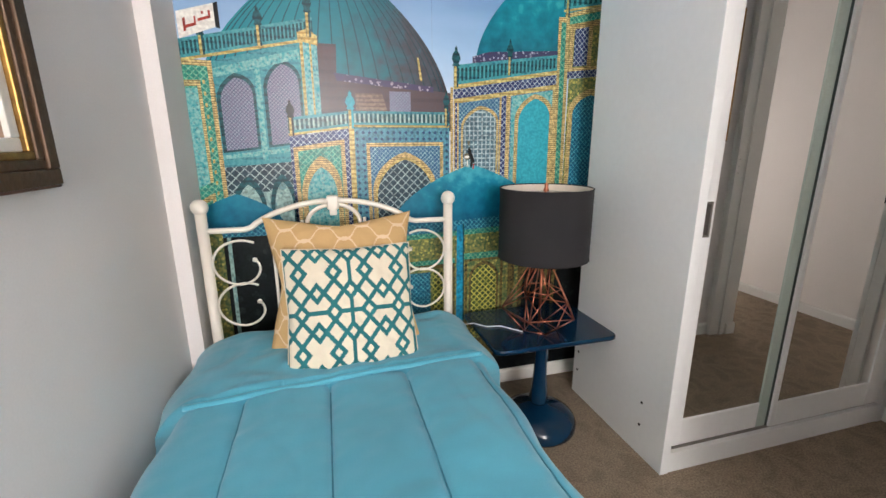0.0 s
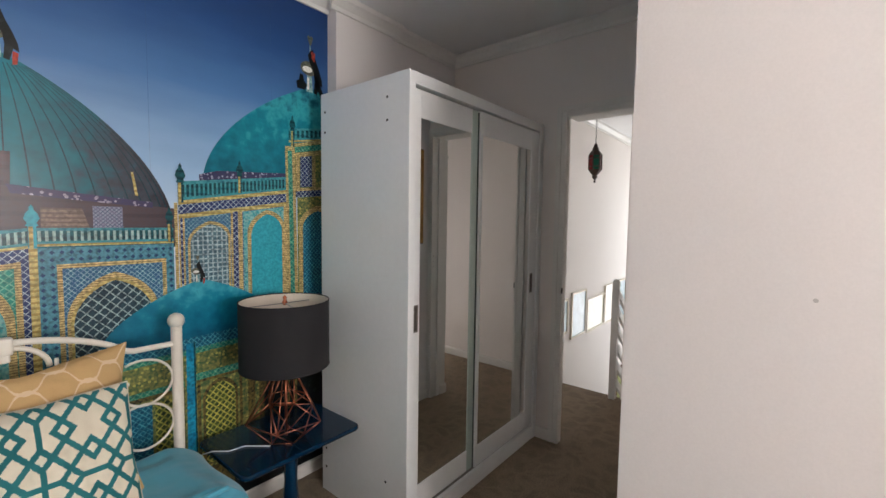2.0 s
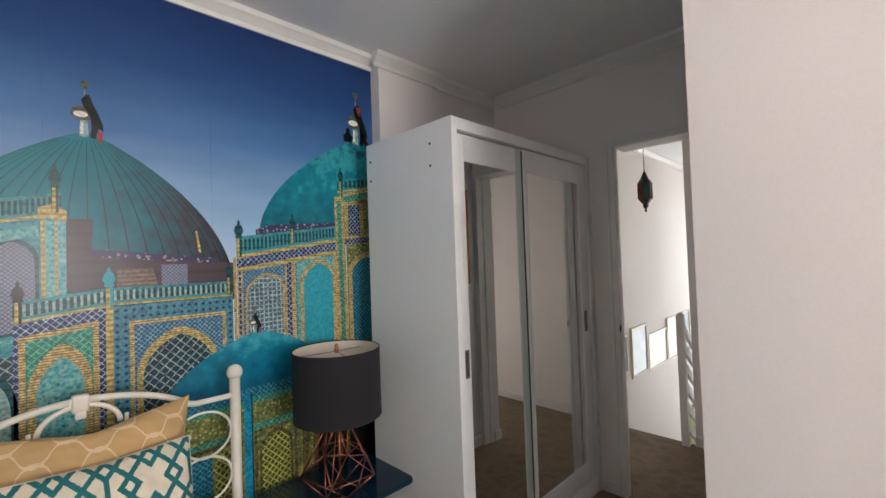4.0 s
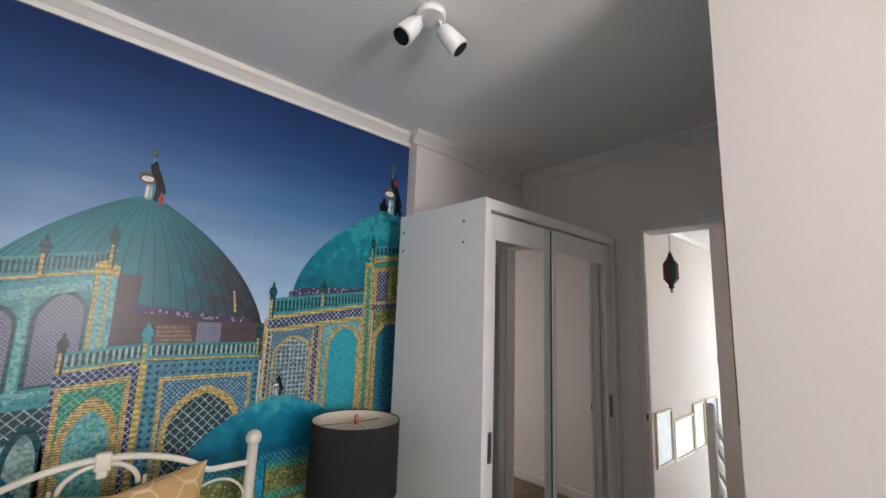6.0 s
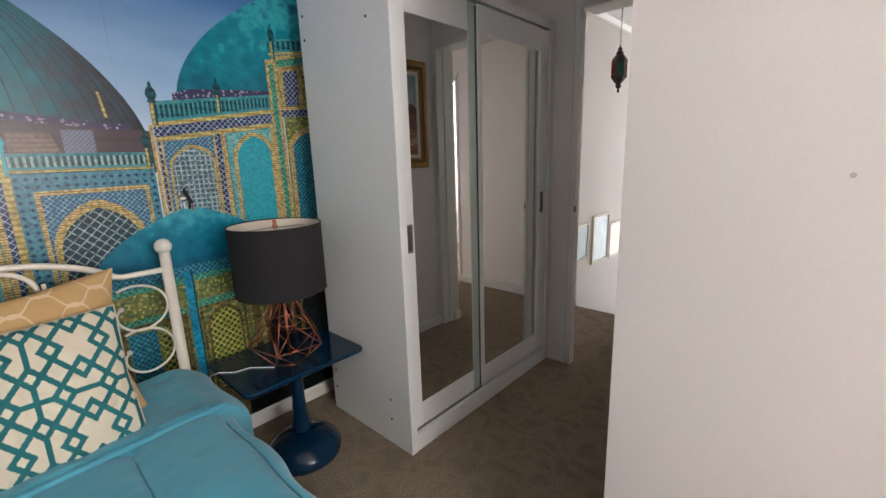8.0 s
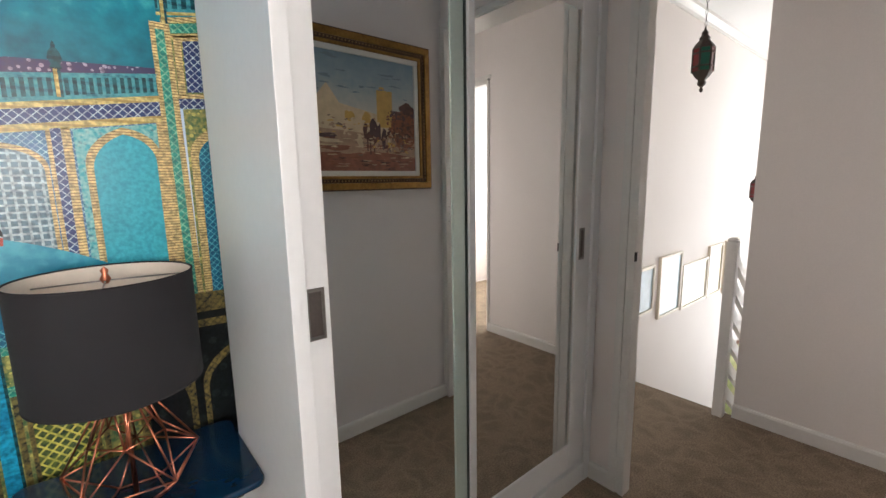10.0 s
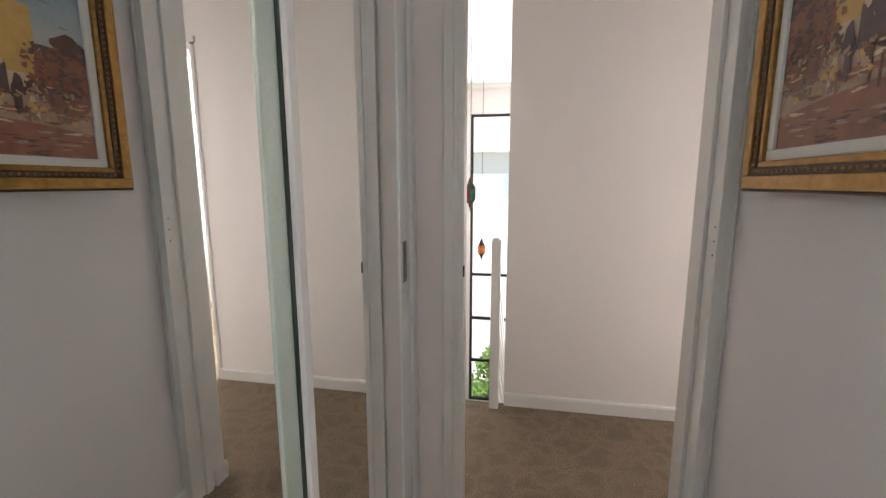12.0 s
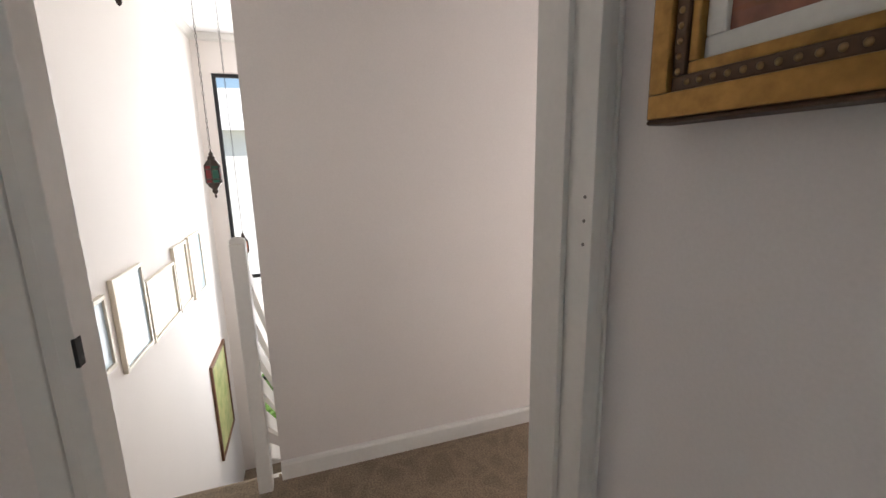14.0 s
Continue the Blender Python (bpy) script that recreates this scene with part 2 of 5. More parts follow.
def mesh_ob(name, bm, material, fix=True):
    if fix:
        bmesh.ops.recalc_face_normals(bm, faces=bm.faces)
    me = bpy.data.meshes.new(name)
    bm.to_mesh(me)
    bm.free()
    for k in material if isinstance(material, (list, tuple)) else (material,):
        me.materials.append(k)
    return new(name, me)


def thing(name, at, label, category, group=""):
    ob = new(name)
    ob.location = at
    ob.empty_display_size = 0.1
    return tagged(ob, label, category, group)


def part(name, bm, material, parent, label="", fix=True):
    ob = mesh_ob(name, bm, material, fix)
    ob.parent = parent
    ob.matrix_parent_inverse = Matrix.Translation(-Vector(parent.location))
    if label:
        tagged(ob, label)
    return ob


def boxpart(name, dims, material, parent, label="", bevel=0.002):
    bm = bmesh.new()
    box(bm, *dims, bevel=bevel)
    return part(name, bm, material, parent, label)


def structure(name, dims_list, material, label, category, bevel=0.0):
    bm = bmesh.new()
    for d in dims_list:
        box(bm, *d, bevel=bevel)
    return tagged(mesh_ob(name, bm, material), label, category, kind="structure")


def sweep_profile(bm, a, b, inward, prof):
    """Moulding from a to b; prof is distance out from the wall and height."""
    a, b, inward = Vector(a), Vector(b), Vector(inward)
    ra = [bm.verts.new(a + inward * o + Vector((0, 0, h))) for o, h in prof]
    rb = [bm.verts.new(b + inward * o + Vector((0, 0, h))) for o, h in prof]
    n = len(prof)
    for i in range(n):
        j = (i + 1) % n
        bm.faces.new((ra[i], ra[j], rb[j], rb[i]))
    bm.faces.new(ra[::-1])
    bm.faces.new(rb)


# ---------------------------------------------------------------- plan (metres)
XL, XN, YW, XD, XD2 = -0.20, 1.33, 0.445, 2.70, 2.85   # left wall, near wall, picture wall, door wall faces
YM, YP, YB, YS = 2.12, 2.045, 2.065, -3.00             # mural wall, pilaster, wall behind wardrobe, window wall
H = 2.58                                               # ceiling
XE, YN, XLW = 7.40, 1.90, 3.68                         # stair window wall, stair picture wall, landing wall
DY0, DY1, DH = 0.487, 1.19, 2.04                      # bedroom doorway

structure("floor", [(XL - 0.1, XD, YS - 0.1, YM + 0.1, -0.2, 0.0), (XD, XD2 + 0.1, YS - 0.1, -1.5, -0.2, 0.0), (XD, 3.69, -1.5, YN + 0.1, -0.2, 0.0)], CARPET, "brown loop-pile carpet with a sculpted swirl pattern", "carpet")
structure("ceiling", [(XL - 0.1, 3.0, YS - 0.1, YM + 0.1, H, H + 0.12), (3.0, XE + 0.15, -1.5, YN + 0.1, H, H + 0.12)], CEIL, "smooth white painted plaster ceiling", "ceiling")
structure("wall_mural", [(XL - 0.1, XD2, YM, YM + 0.1, 0, H)], WALL, "painted wall that carries the wall mural", "wall")
structure("wall_pilaster", [(1.64, 2.055, YP, YM, 0, H), (2.055, XD, YB, YM, 0, H)], WALL, "pale pink-grey painted pilaster behind the wardrobe", "wall")
structure("wall_left", [(XL - 0.1, XL, YS, YM, 0, H)], WALL, "smooth pale grey painted wall beside the bed", "wall")
structure("wall_nib", [(XL, -0.151, 1.888, YM, 0, H)], WALL, "narrow white painted nib beside the mural", "wall")
structure("wall_near", [(XN, XD2, -0.55, YW, 0, H)], WALL, "pale grey painted wall with a small scuff", "wall")
structure("wall_right", [(XD2 - 0.1, XD2, YS, -0.55, 0, H)], WALL, "plain painted wall behind the camera", "wall")
structure("wall_window", [(XL, -0.14, YS - 0.1, YS, 0, H), (0.94, XD2, YS - 0.1, YS, 0, H), (-0.14, 0.94, YS - 0.1, YS, 0, 0.8), (-0.14, 0.94, YS - 0.1, YS, 2.3, H)], WALL, "painted wall with the bedroom window", "wall")
structure("wall_door", [(XD, XD + 0.04, DY1 + 0.02, 1.25, 0, H), (XD, XD2, 1.25, YB, 0, H), (XD, XD2, YW, DY0 - 0.02, 0, H), (XD, XD2, DY0 - 0.02, DY1 + 0.02, DH + 0.02, H)], WALLC, "pale painted wall with the doorway to the landing", "wall")
structure("wall_stair_north", [(XD2, XE, YN, YN + 0.1, -2.7, H)], WALLC, "bright cream stairwell wall hung with pictures", "wall")
structure("wall_landing", [(XLW, XLW + 0.1, -0.16, 1.09, -2.7, H), (XLW, XLW + 0.1, -1.5, -0.98, 0, H), (XLW, XLW + 0.1, -0.98, -0.16, 2.06, H)], WALLC, "plain cream landing wall facing the bedroom door", "wall")
structure("wall_landing_south", [(XD2, 3.68, -1.6, -1.5, 0, H), (XLW, XE + 0.1, -1.6, -1.5, -2.7, H)], WALLC, "plain painted wall closing the landing", "wall")
structure("wall_other_room", [(XLW + 0.1, 6.5, 0.05, 0.15, -2.7, H)], WALLC, "painted wall between stairwell and next room", "wall")
structure("floor_other_room", [(3.69, 6.6, -1.5, 0.05, -0.2, 0.0)], CARPET, "brown carpet of the next room", "carpet")
structure("wall_other_window", [(6.5, 6.6, -1.5, -1.4, 0, H), (6.5, 6.6, -0.3, 0.05, 0, H), (6.5, 6.6, -1.4, -0.3, 0, 0.75), (6.5, 6.6, -1.4, -0.3, 2.1, H)], WALLC, "painted wall with the window of the next room", "wall")
structure("wall_stair_east", [(XE, XE + 0.12, 1.74, YN, -2.7, H), (XE, XE + 0.12, 0.05, 0.45, -2.7, H), (XE, XE + 0.12, 0.45, 1.74, 2.19, H), (XE, XE + 0.12, 0.45, 1.74, -2.7, -2.05)], WALLC, "cream stairwell wall with a tall window", "wall")
structure("floor_ground", [(3.6, XE + 0.1, -1.5, YN, -2.8, -2.6)], CARPET, "carpeted ground floor at the foot of the stairs", "floor")
structure("wall_stair_under", [(3.6, 3.68, 0.15, YN, -2.7, -0.2)], WALLC, "painted wall below the landing edge", "wall")

# cornices
COR = [(0, -0.075), (0.012, -0.075), (0.016, -0.055), (0.04, -0.03), (0.05, -0.022), (0.055, 0.0), (0, 0.0)]
bm = bmesh.new()
for a, b, d in [((XL, YM), (1.64, YM), (0, -1)), ((1.60, YP), (2.10, YP), (0, -1)), ((2.055, YB), (XD, YB), (0, -1)), ((XD, YB), (XD, YW), (-1, 0)), ((XD, YW), (XN, YW), (0, 1)),
                ((XN, YW + 0.05), (XN, -0.55), (-1, 0)), ((XL, YS), (XL, YM), (1, 0)), ((XD2, YS), (XL, YS), (0, 1))]:
    sweep_profile(bm, (*a, H), (*b, H), (*d, 0), COR)
tagged(mesh_ob("cornice", bm, TRIM), "white moulded plaster cornice round the bedroom ceiling", "cornice", kind="structure")
bm = bmesh.new()
for a, b, d in [((XD2, YN), (XE, YN), (0, -1)), ((XE, YN), (XE, 0.1), (-1, 0)), ((XD2, YN), (XD2, -1.5), (1, 0)), ((XLW, 1.09), (XLW, -1.5), (-1, 0))]:
    sweep_profile(bm, (*a, H), (*b, H), (*d, 0), COR)
tagged(mesh_ob("cornice_landing", bm, TRIM), "white moulded cornice above the stairwell", "cornice", kind="structure")

# skirting boards
SK = [(0, 0), (0.016, 0), (0.016, 0.062), (0.011, 0.072), (0, 0.074)]


def skirting(name, runs, label):
    bm = bmesh.new()
    for a, b, d in runs:
        sweep_profile(bm, (*a, 0), (*b, 0), (*d, 0), SK)
    return tagged(mesh_ob(name, bm, TRIM), label, "skirting board", kind="structure")


skirting("baseboard_bedroom", [((-0.151, YM), (1.64, YM), (0, -1)), ((1.64, YP), (1.96, YP), (0, -1)), ((XL, YS), (XL, 1.888), (1, 0)), ((XN, YW), (XN, -0.55), (-1, 0)), ((XN, YW), (XD, YW), (0, 1)), ((XD, 1.255), (XD, 1.36), (-1, 0))],
         "white painted skirting board round the bedroom")
skirting("baseboard_landing", [((XLW, 1.09), (XLW, -0.16), (-1, 0)), ((XD2, DY0 - 0.09), (XD2, -1.5), (1, 0)), ((XD2, 1.26), (XD2, YN), (1, 0)), ((XD2 - 0.05, DY0), (XD2 + 0.018, DY0), (0, 1))],
         "white painted skirting board on the landing")


# door linings and architraves
def doorway(name, x0, x1, y0, y1, h, label):
    """Lining with stop and stepped architraves on both faces of a wall that stands across x."""
    ob = thing(name, (x0, (y0 + y1) / 2, 0), label, "door frame")
    tagged(ob, kind="structure")
    for side, (ya, yb) in enumerate(((y0 - 0.02, y0), (y1, y1 + 0.02))):
        thin = side == 1 and name == "door_frame_bedroom"
        boxpart("lining", (x0 - 0.016, x0 + 0.042 if thin else x1 + 0.016, ya, yb, 0, h + 0.02), TRIM, ob)
        if thin:
            continue
        s = (y0, y0 + 0.012) if side == 0 else (y1 - 0.012, y1)
        boxpart("door_stop", (x0 + 0.05, x0 + 0.085, *s, 0, h), TRIM, ob)
    boxpart("lining", (x0 - 0.002, x1 + 0.002, y0, y1, h, h + 0.02), TRIM, ob)
    for xs in ((x0 - 0.018, x0), (x1, x1 + 0.018)):
        inner = xs[0] < x0
        for k in range(2):
            xa, xb = (xs[0] + (0.006 * k), xs[1]) if inner else (xs[0], xs[1] - 0.006 * k)
            w0, w1 = (0.004 + 0.03 * (1 - k), 0.064) if k == 0 else (0.004, 0.036)
            lo = YW + 0.001 if inner and name == "door_frame_bedroom" else -9
            boxpart("architrave", (xa, xb, max(y0 - w1, lo), y0 - w0 + 0.0, 0, h + w1), TRIM, ob)
            sh = 0.06 if not inner and name == "door_frame_bedroom" else 0.0
            if name == "door_frame_bedroom":
                boxpart("architrave", (xa, xb, y1 + w0 + sh, y1 + w1 + sh, 0, h + w1), TRIM, ob)
            boxpart("architrave", (xa, xb, y0 - w0, y1 + w0, h + w0, h + w1), TRIM, ob)
    return ob


frame_bed = doorway("door_frame_bedroom", XD, XD2, DY0, DY1, DH, "white painted timber door lining with stepped architraves")
boxpart("strike_plate", (XD - 0.0195, XD - 0.004, DY1 - 0.001, DY1 + 0.003, 0.965, 1.0), DARK, frame_bed, "dark metal strike plate", 0.001)
for z in (1.05, 1.09, 1.13):
    bm = bmesh.new()
    ball(bm, (XD + 0.004, DY0, z), 0.0032, 8)
    part("screw", bm, STEEL, frame_bed)
doorway("door_frame_other_room", XLW, XLW + 0.1, -0.94, -0.18, 2.02, "white painted door lining of the next room")


# windows
def window(name, x, y0, y1, z0, z1, bars, mats, label, across="x", uprights=()):
    """Window standing across x (or y): outer frame, bars at the given heights, panes."""
    ob = thing(name, (x, (y0 + y1) / 2, z0) if across == "x" else ((y0 + y1) / 2, x, z0), label, "window")
    tagged(ob, kind="structure")

    def piece(nm, a0, a1, h0, h1, d0, d1, m):
        dims = (x + d0, x + d1, a0, a1, h0, h1) if across == "x" else (a0, a1, x + d0, x + d1, h0, h1)
        return boxpart(nm, dims, m, ob, bevel=0.001)

    f = 0.035
    piece("window_frame", y0, y0 + f, z0, z1, 0.0, 0.05, mats)
    piece("window_frame", y1 - f, y1, z0, z1, 0.0, 0.05, mats)
    piece("window_frame", y0 + f, y1 - f, z0, z0 + f, 0.0, 0.05, mats)
    piece("window_frame", y0 + f, y1 - f, z1 - f, z1, 0.0, 0.05, mats)
    for z in bars:
        piece("glazing_bar", y0 + f, y1 - f, z - 0.02, z + 0.02, 0.005, 0.045, mats)
    for y in uprights:
        piece("glazing_bar", y - 0.018, y + 0.018, z0 + f, z1 - f, 0.002, 0.048, mats)
    levels = [z0 + f, *bars, z1 - f]
    for a, b in zip(levels, levels[1:]):
        p = piece("pane", y0 + f, y1 - f, a, b, 0.022, 0.026, GLASS)
        p.visible_shadow = False
    return ob


window("window_stair", XE + 0.03, 0.45, 1.74, -2.05, 2.19, (-1.41, -0.745, -0.08), BLACK, "tall stair window with slim black frame and bars", uprights=(1.1,))
window("window_other_room", 6.53, -1.4, -0.3, 0.75, 2.1, (1.15,), BLACK, "black-framed window in the next room", uprights=(-0.85,))
window("window_bedroom", YS - 0.09, -0.14, 0.94, 0.8, 2.3, (), TRIM, "white-framed bedroom window", across="y", uprights=(0.40,))

# outside
GRASS = mat("lawn", (0.07, 0.13, 0.03, 1), 0.95, var=0.4, fine=30, big=0.6, bump=0.4)
FACADE = mat("rendered_facade", C(240, 238, 234), 0.8, var=0.03)
bm = bmesh.new()
bmesh.ops.create_grid(bm, x_segments=2, y_segments=2, size=900, matrix=Matrix.Translation((0, 0, -2.85)))
tagged(mesh_ob("ground", bm, GRASS), "sunlit lawn round the house", "lawn", kind="structure")
# ---------------------------------------------------------------- wardrobe
# dark grey that imitates the shade in the gap between the doors
GAP_SHADE = mat("gap_shade_grey", C(62, 74, 70), 0.6)
RECESS = mat("shadowed_steel", C(104, 96, 92), 0.45, 0.6, var=0.1)


def wardrobe():
    x0, x1, y0, y1, h = 1.476, 2.695, 1.344, 1.95, 2.015
    ob = thing("sliding_wardrobe", ((x0 + x1) / 2, (y0 + y1) / 2, 0), "white two-door sliding wardrobe with tall mirror panels", "wardrobe")
    side = boxpart("side_panel", (x0, x0 + 0.036, y0, y1, 0, h), LAM, ob)
    boxpart("side_panel", (x1 - 0.045, x1, y0, y1, 0, h), LAM, ob)
    boxpart("top_panel", (x0 + 0.036, x1 - 0.045, y0 + 0.06, y1, h - 0.025, h), LAM, ob)
    boxpart("back_panel", (x0 + 0.036, x1 - 0.045, y1 - 0.012, y1, 0, h - 0.025), LAM, ob)
    boxpart("top_rail", (x0 + 0.036, x1 - 0.045, y0 + 0.002, y0 + 0.06, h - 0.05, h), LAM, ob)
    boxpart("plinth", (x0 + 0.036, x1 - 0.045, y0 + 0.003, y0 + 0.10, 0, 0.085), LAM, ob)
    boxpart("track", (x0 + 0.036, x1 - 0.045, y0 + 0.02, y0 + 0.09, 0.0855, 0.095), STEEL, ob)
    boxpart("inner_base", (x0 + 0.036, x1 - 0.045, y0 + 0.10, y1 - 0.012, 0.05, 0.075), LAM, ob)
    for y in (1.475, 1.915):
        for z in (0.13, 0.228, 1.828, 1.925):
            bm = bmesh.new()
            tube(bm, [(x0 - 0.0015, y, z), (x0 + 0.001, y, z)], 0.006, 10)
            part("screw_cap", bm, DARK, side, "dark screw cap")

    def door(a, b, yf, m0, m1, hx, hz, right, hw=0.016):
        d = boxpart("door", (a, b, yf + 0.016, yf + 0.024, 0.098, h - 0.058), LAM, ob, "white framed sliding door with mirror panel", 0.001)
        boxpart("stile", (a, m0, yf, yf + 0.0155, 0.098, h - 0.058), LAM, d, "", 0.003)
        boxpart("stile", (m1, b, yf, yf + 0.0155, 0.098, h - 0.058), LAM if right else ALU, d, "" if right else "pale green bevelled edge of the mirror door", 0.003)
        boxpart("rail", (m0, m1, yf + 0.0004, yf + 0.0155, 0.098, 0.21), LAM, d, "", 0.003)
        boxpart("rail", (m0, m1, yf + 0.0004, yf + 0.0155, 1.84, h - 0.058), LAM, d, "", 0.003)
        boxpart("mirror", (m0, m1, yf + 0.004, yf + 0.015, 0.21, 1.84), MIRROR, d, "tall clear mirror panel", 0.0)
        bm = bmesh.new()
        for dims in ((hx - hw, hx - hw + 0.007, hz - 0.06, hz + 0.06), (hx + hw - 0.007, hx + hw, hz - 0.06, hz + 0.06), (hx - hw + 0.007, hx + hw - 0.007, hz - 0.06, hz - 0.052), (hx - hw + 0.007, hx + hw - 0.007, hz + 0.052, hz + 0.06)):
            box(bm, dims[0], dims[1], yf - 0.003, yf + 0.002, dims[2], dims[3])
        part("handle", bm, STEEL, d, "recessed brushed steel pull")
        boxpart("handle_recess", (hx - hw + 0.007, hx + hw - 0.007, yf - 0.0006, yf + 0.001, hz - 0.052, hz + 0.052), RECESS, d, "", 0.0)

    # added strip: the shadow gap between the two doors, put in as colour
    boxpart("gap_shade_strip", (1.9985, 2.0035, 1.362, 1.38, 0.1, 1.95), GAP_SHADE, ob, "", 0.0)
    door(x0 + 0.038, 1.998, 1.366, 1.572, 1.950, 1.537, 0.977, False, 0.022)
    door(2.004, x1 - 0.047, 1.353, 2.028, 2.55, 2.586, 1.026, True)


wardrobe()


# ---------------------------------------------------------------- bed
def arc(cx, cz, r, a0, a1, n, y, rz=None):
    rz = rz or r
    return [(cx + r * math.cos(radians(a0 + (a1 - a0) * i / n)), y, cz + rz * math.sin(radians(a0 + (a1 - a0) * i / n))) for i in range(n + 1)]


BX0, BX1, BY = -0.107, 0.806, 1.919


def bed():
    cx = (BX0 + BX1) / 2
    ob = thing("single_bed", (cx, 1.0, 0), "single bed with cream enamelled metal scroll headboard", "bed")
    for x in (BX0, BX1):
        bm = bmesh.new()
        tube(bm, [(x, BY, 0.0), (x, BY, 0.99)], 0.019, 14)
        p = part("headboard_post", bm, ENAMEL, ob)
        bm = bmesh.new()
        ball(bm, (x, BY, 1.012), 0.029, 18)
        part("ball_finial", bm, ENAMEL, p)
    bm = bmesh.new()
    top = []
    for i in range(41):
        s = i / 40
        x = BX0 + (BX1 - BX0) * s
        k = max(0.0, 1 - ((s - 0.5) / 0.33) ** 2)
        top.append((x, BY, 0.925 + 0.095 * k ** 0.8))
    tube(bm, top, 0.0105, 10)
    part("top_rail", bm, ENAMEL, ob)
    bm = bmesh.new()
    tube(bm, arc(cx, 0.93, 0.1, 0, 180, 16, BY, 0.075), 0.008, 8)
    part("inner_arch", bm, ENAMEL, ob)
    bm = bmesh.new()
    box(bm, cx - 0.022, cx + 0.022, BY - 0.018, BY + 0.012, 0.985, 1.04, 0.01, 3)
    box(bm, cx - 0.014, cx + 0.014, BY - 0.02, BY - 0.004, 0.965, 0.99, 0.006, 2)
    box(bm, cx - 0.03, cx + 0.03, BY - 0.014, BY + 0.008, 1.012, 1.03, 0.007, 2)
    part("crest", bm, ENAMEL, ob, "small cast leaf ornament")
    for sx, px in ((1, BX0), (-1, BX1)):
        for cz in (0.80, 0.635):
            c = px + sx * 0.115
            bm = bmesh.new()
            pts = []
            for k in range(32):
                a = 60 + 312 * k / 31
                shrink = 1.0 - 0.52 * max(0.0, (a - 262) / 110) ** 1.3
                pts.append((c + sx * 0.098 * shrink * math.cos(radians(a)), BY, cz + 0.085 * shrink * math.sin(radians(a))))
            tube(bm, pts, 0.0047, 8)
            s = part("scroll", bm, ENAMEL, ob)
            bm = bmesh.new()
            ball(bm, pts[-1], 0.0095, 10)
            part("scroll_tip", bm, ENAMEL, s)
        for gx in (0.23, 0.34):
            bm = bmesh.new()
            tube(bm, [(px + sx * gx, BY, 0.30), (px + sx * gx, BY, 0.95)], 0.006, 8)
            part("upright_bar", bm, ENAMEL, ob)
    for z in (0.30,):
        bm = bmesh.new()
        tube(bm, [(BX0, BY, z), (BX1, BY, z)], 0.012, 8)
        part("lower_rail", bm, ENAMEL, ob)
    for x in (BX0 + 0.03, BX1 - 0.03):
        boxpart("side_rail", (x - 0.012, x + 0.012, 0.34, BY - 0.02, 0.2, 0.26), ENAMEL, ob)
        boxpart("foot_leg", (x - 0.02, x + 0.02, 0.34, 0.38, 0.0, 0.2), ENAMEL, ob)
    boxpart("slat_base", (BX0 + 0.045, BX1 - 0.045, 0.36, BY - 0.03, 0.21, 0.25), SHEET, ob)
    m = thing("mattress", (cx, 1.0, 0.25), "white single mattress under the quilt", "mattress")
    boxpart("mattress_core", (BX0 + 0.01, BX1 - 0.01, 0.33, BY - 0.03, 0.252, 0.45), SHEET, m, "", 0.04)


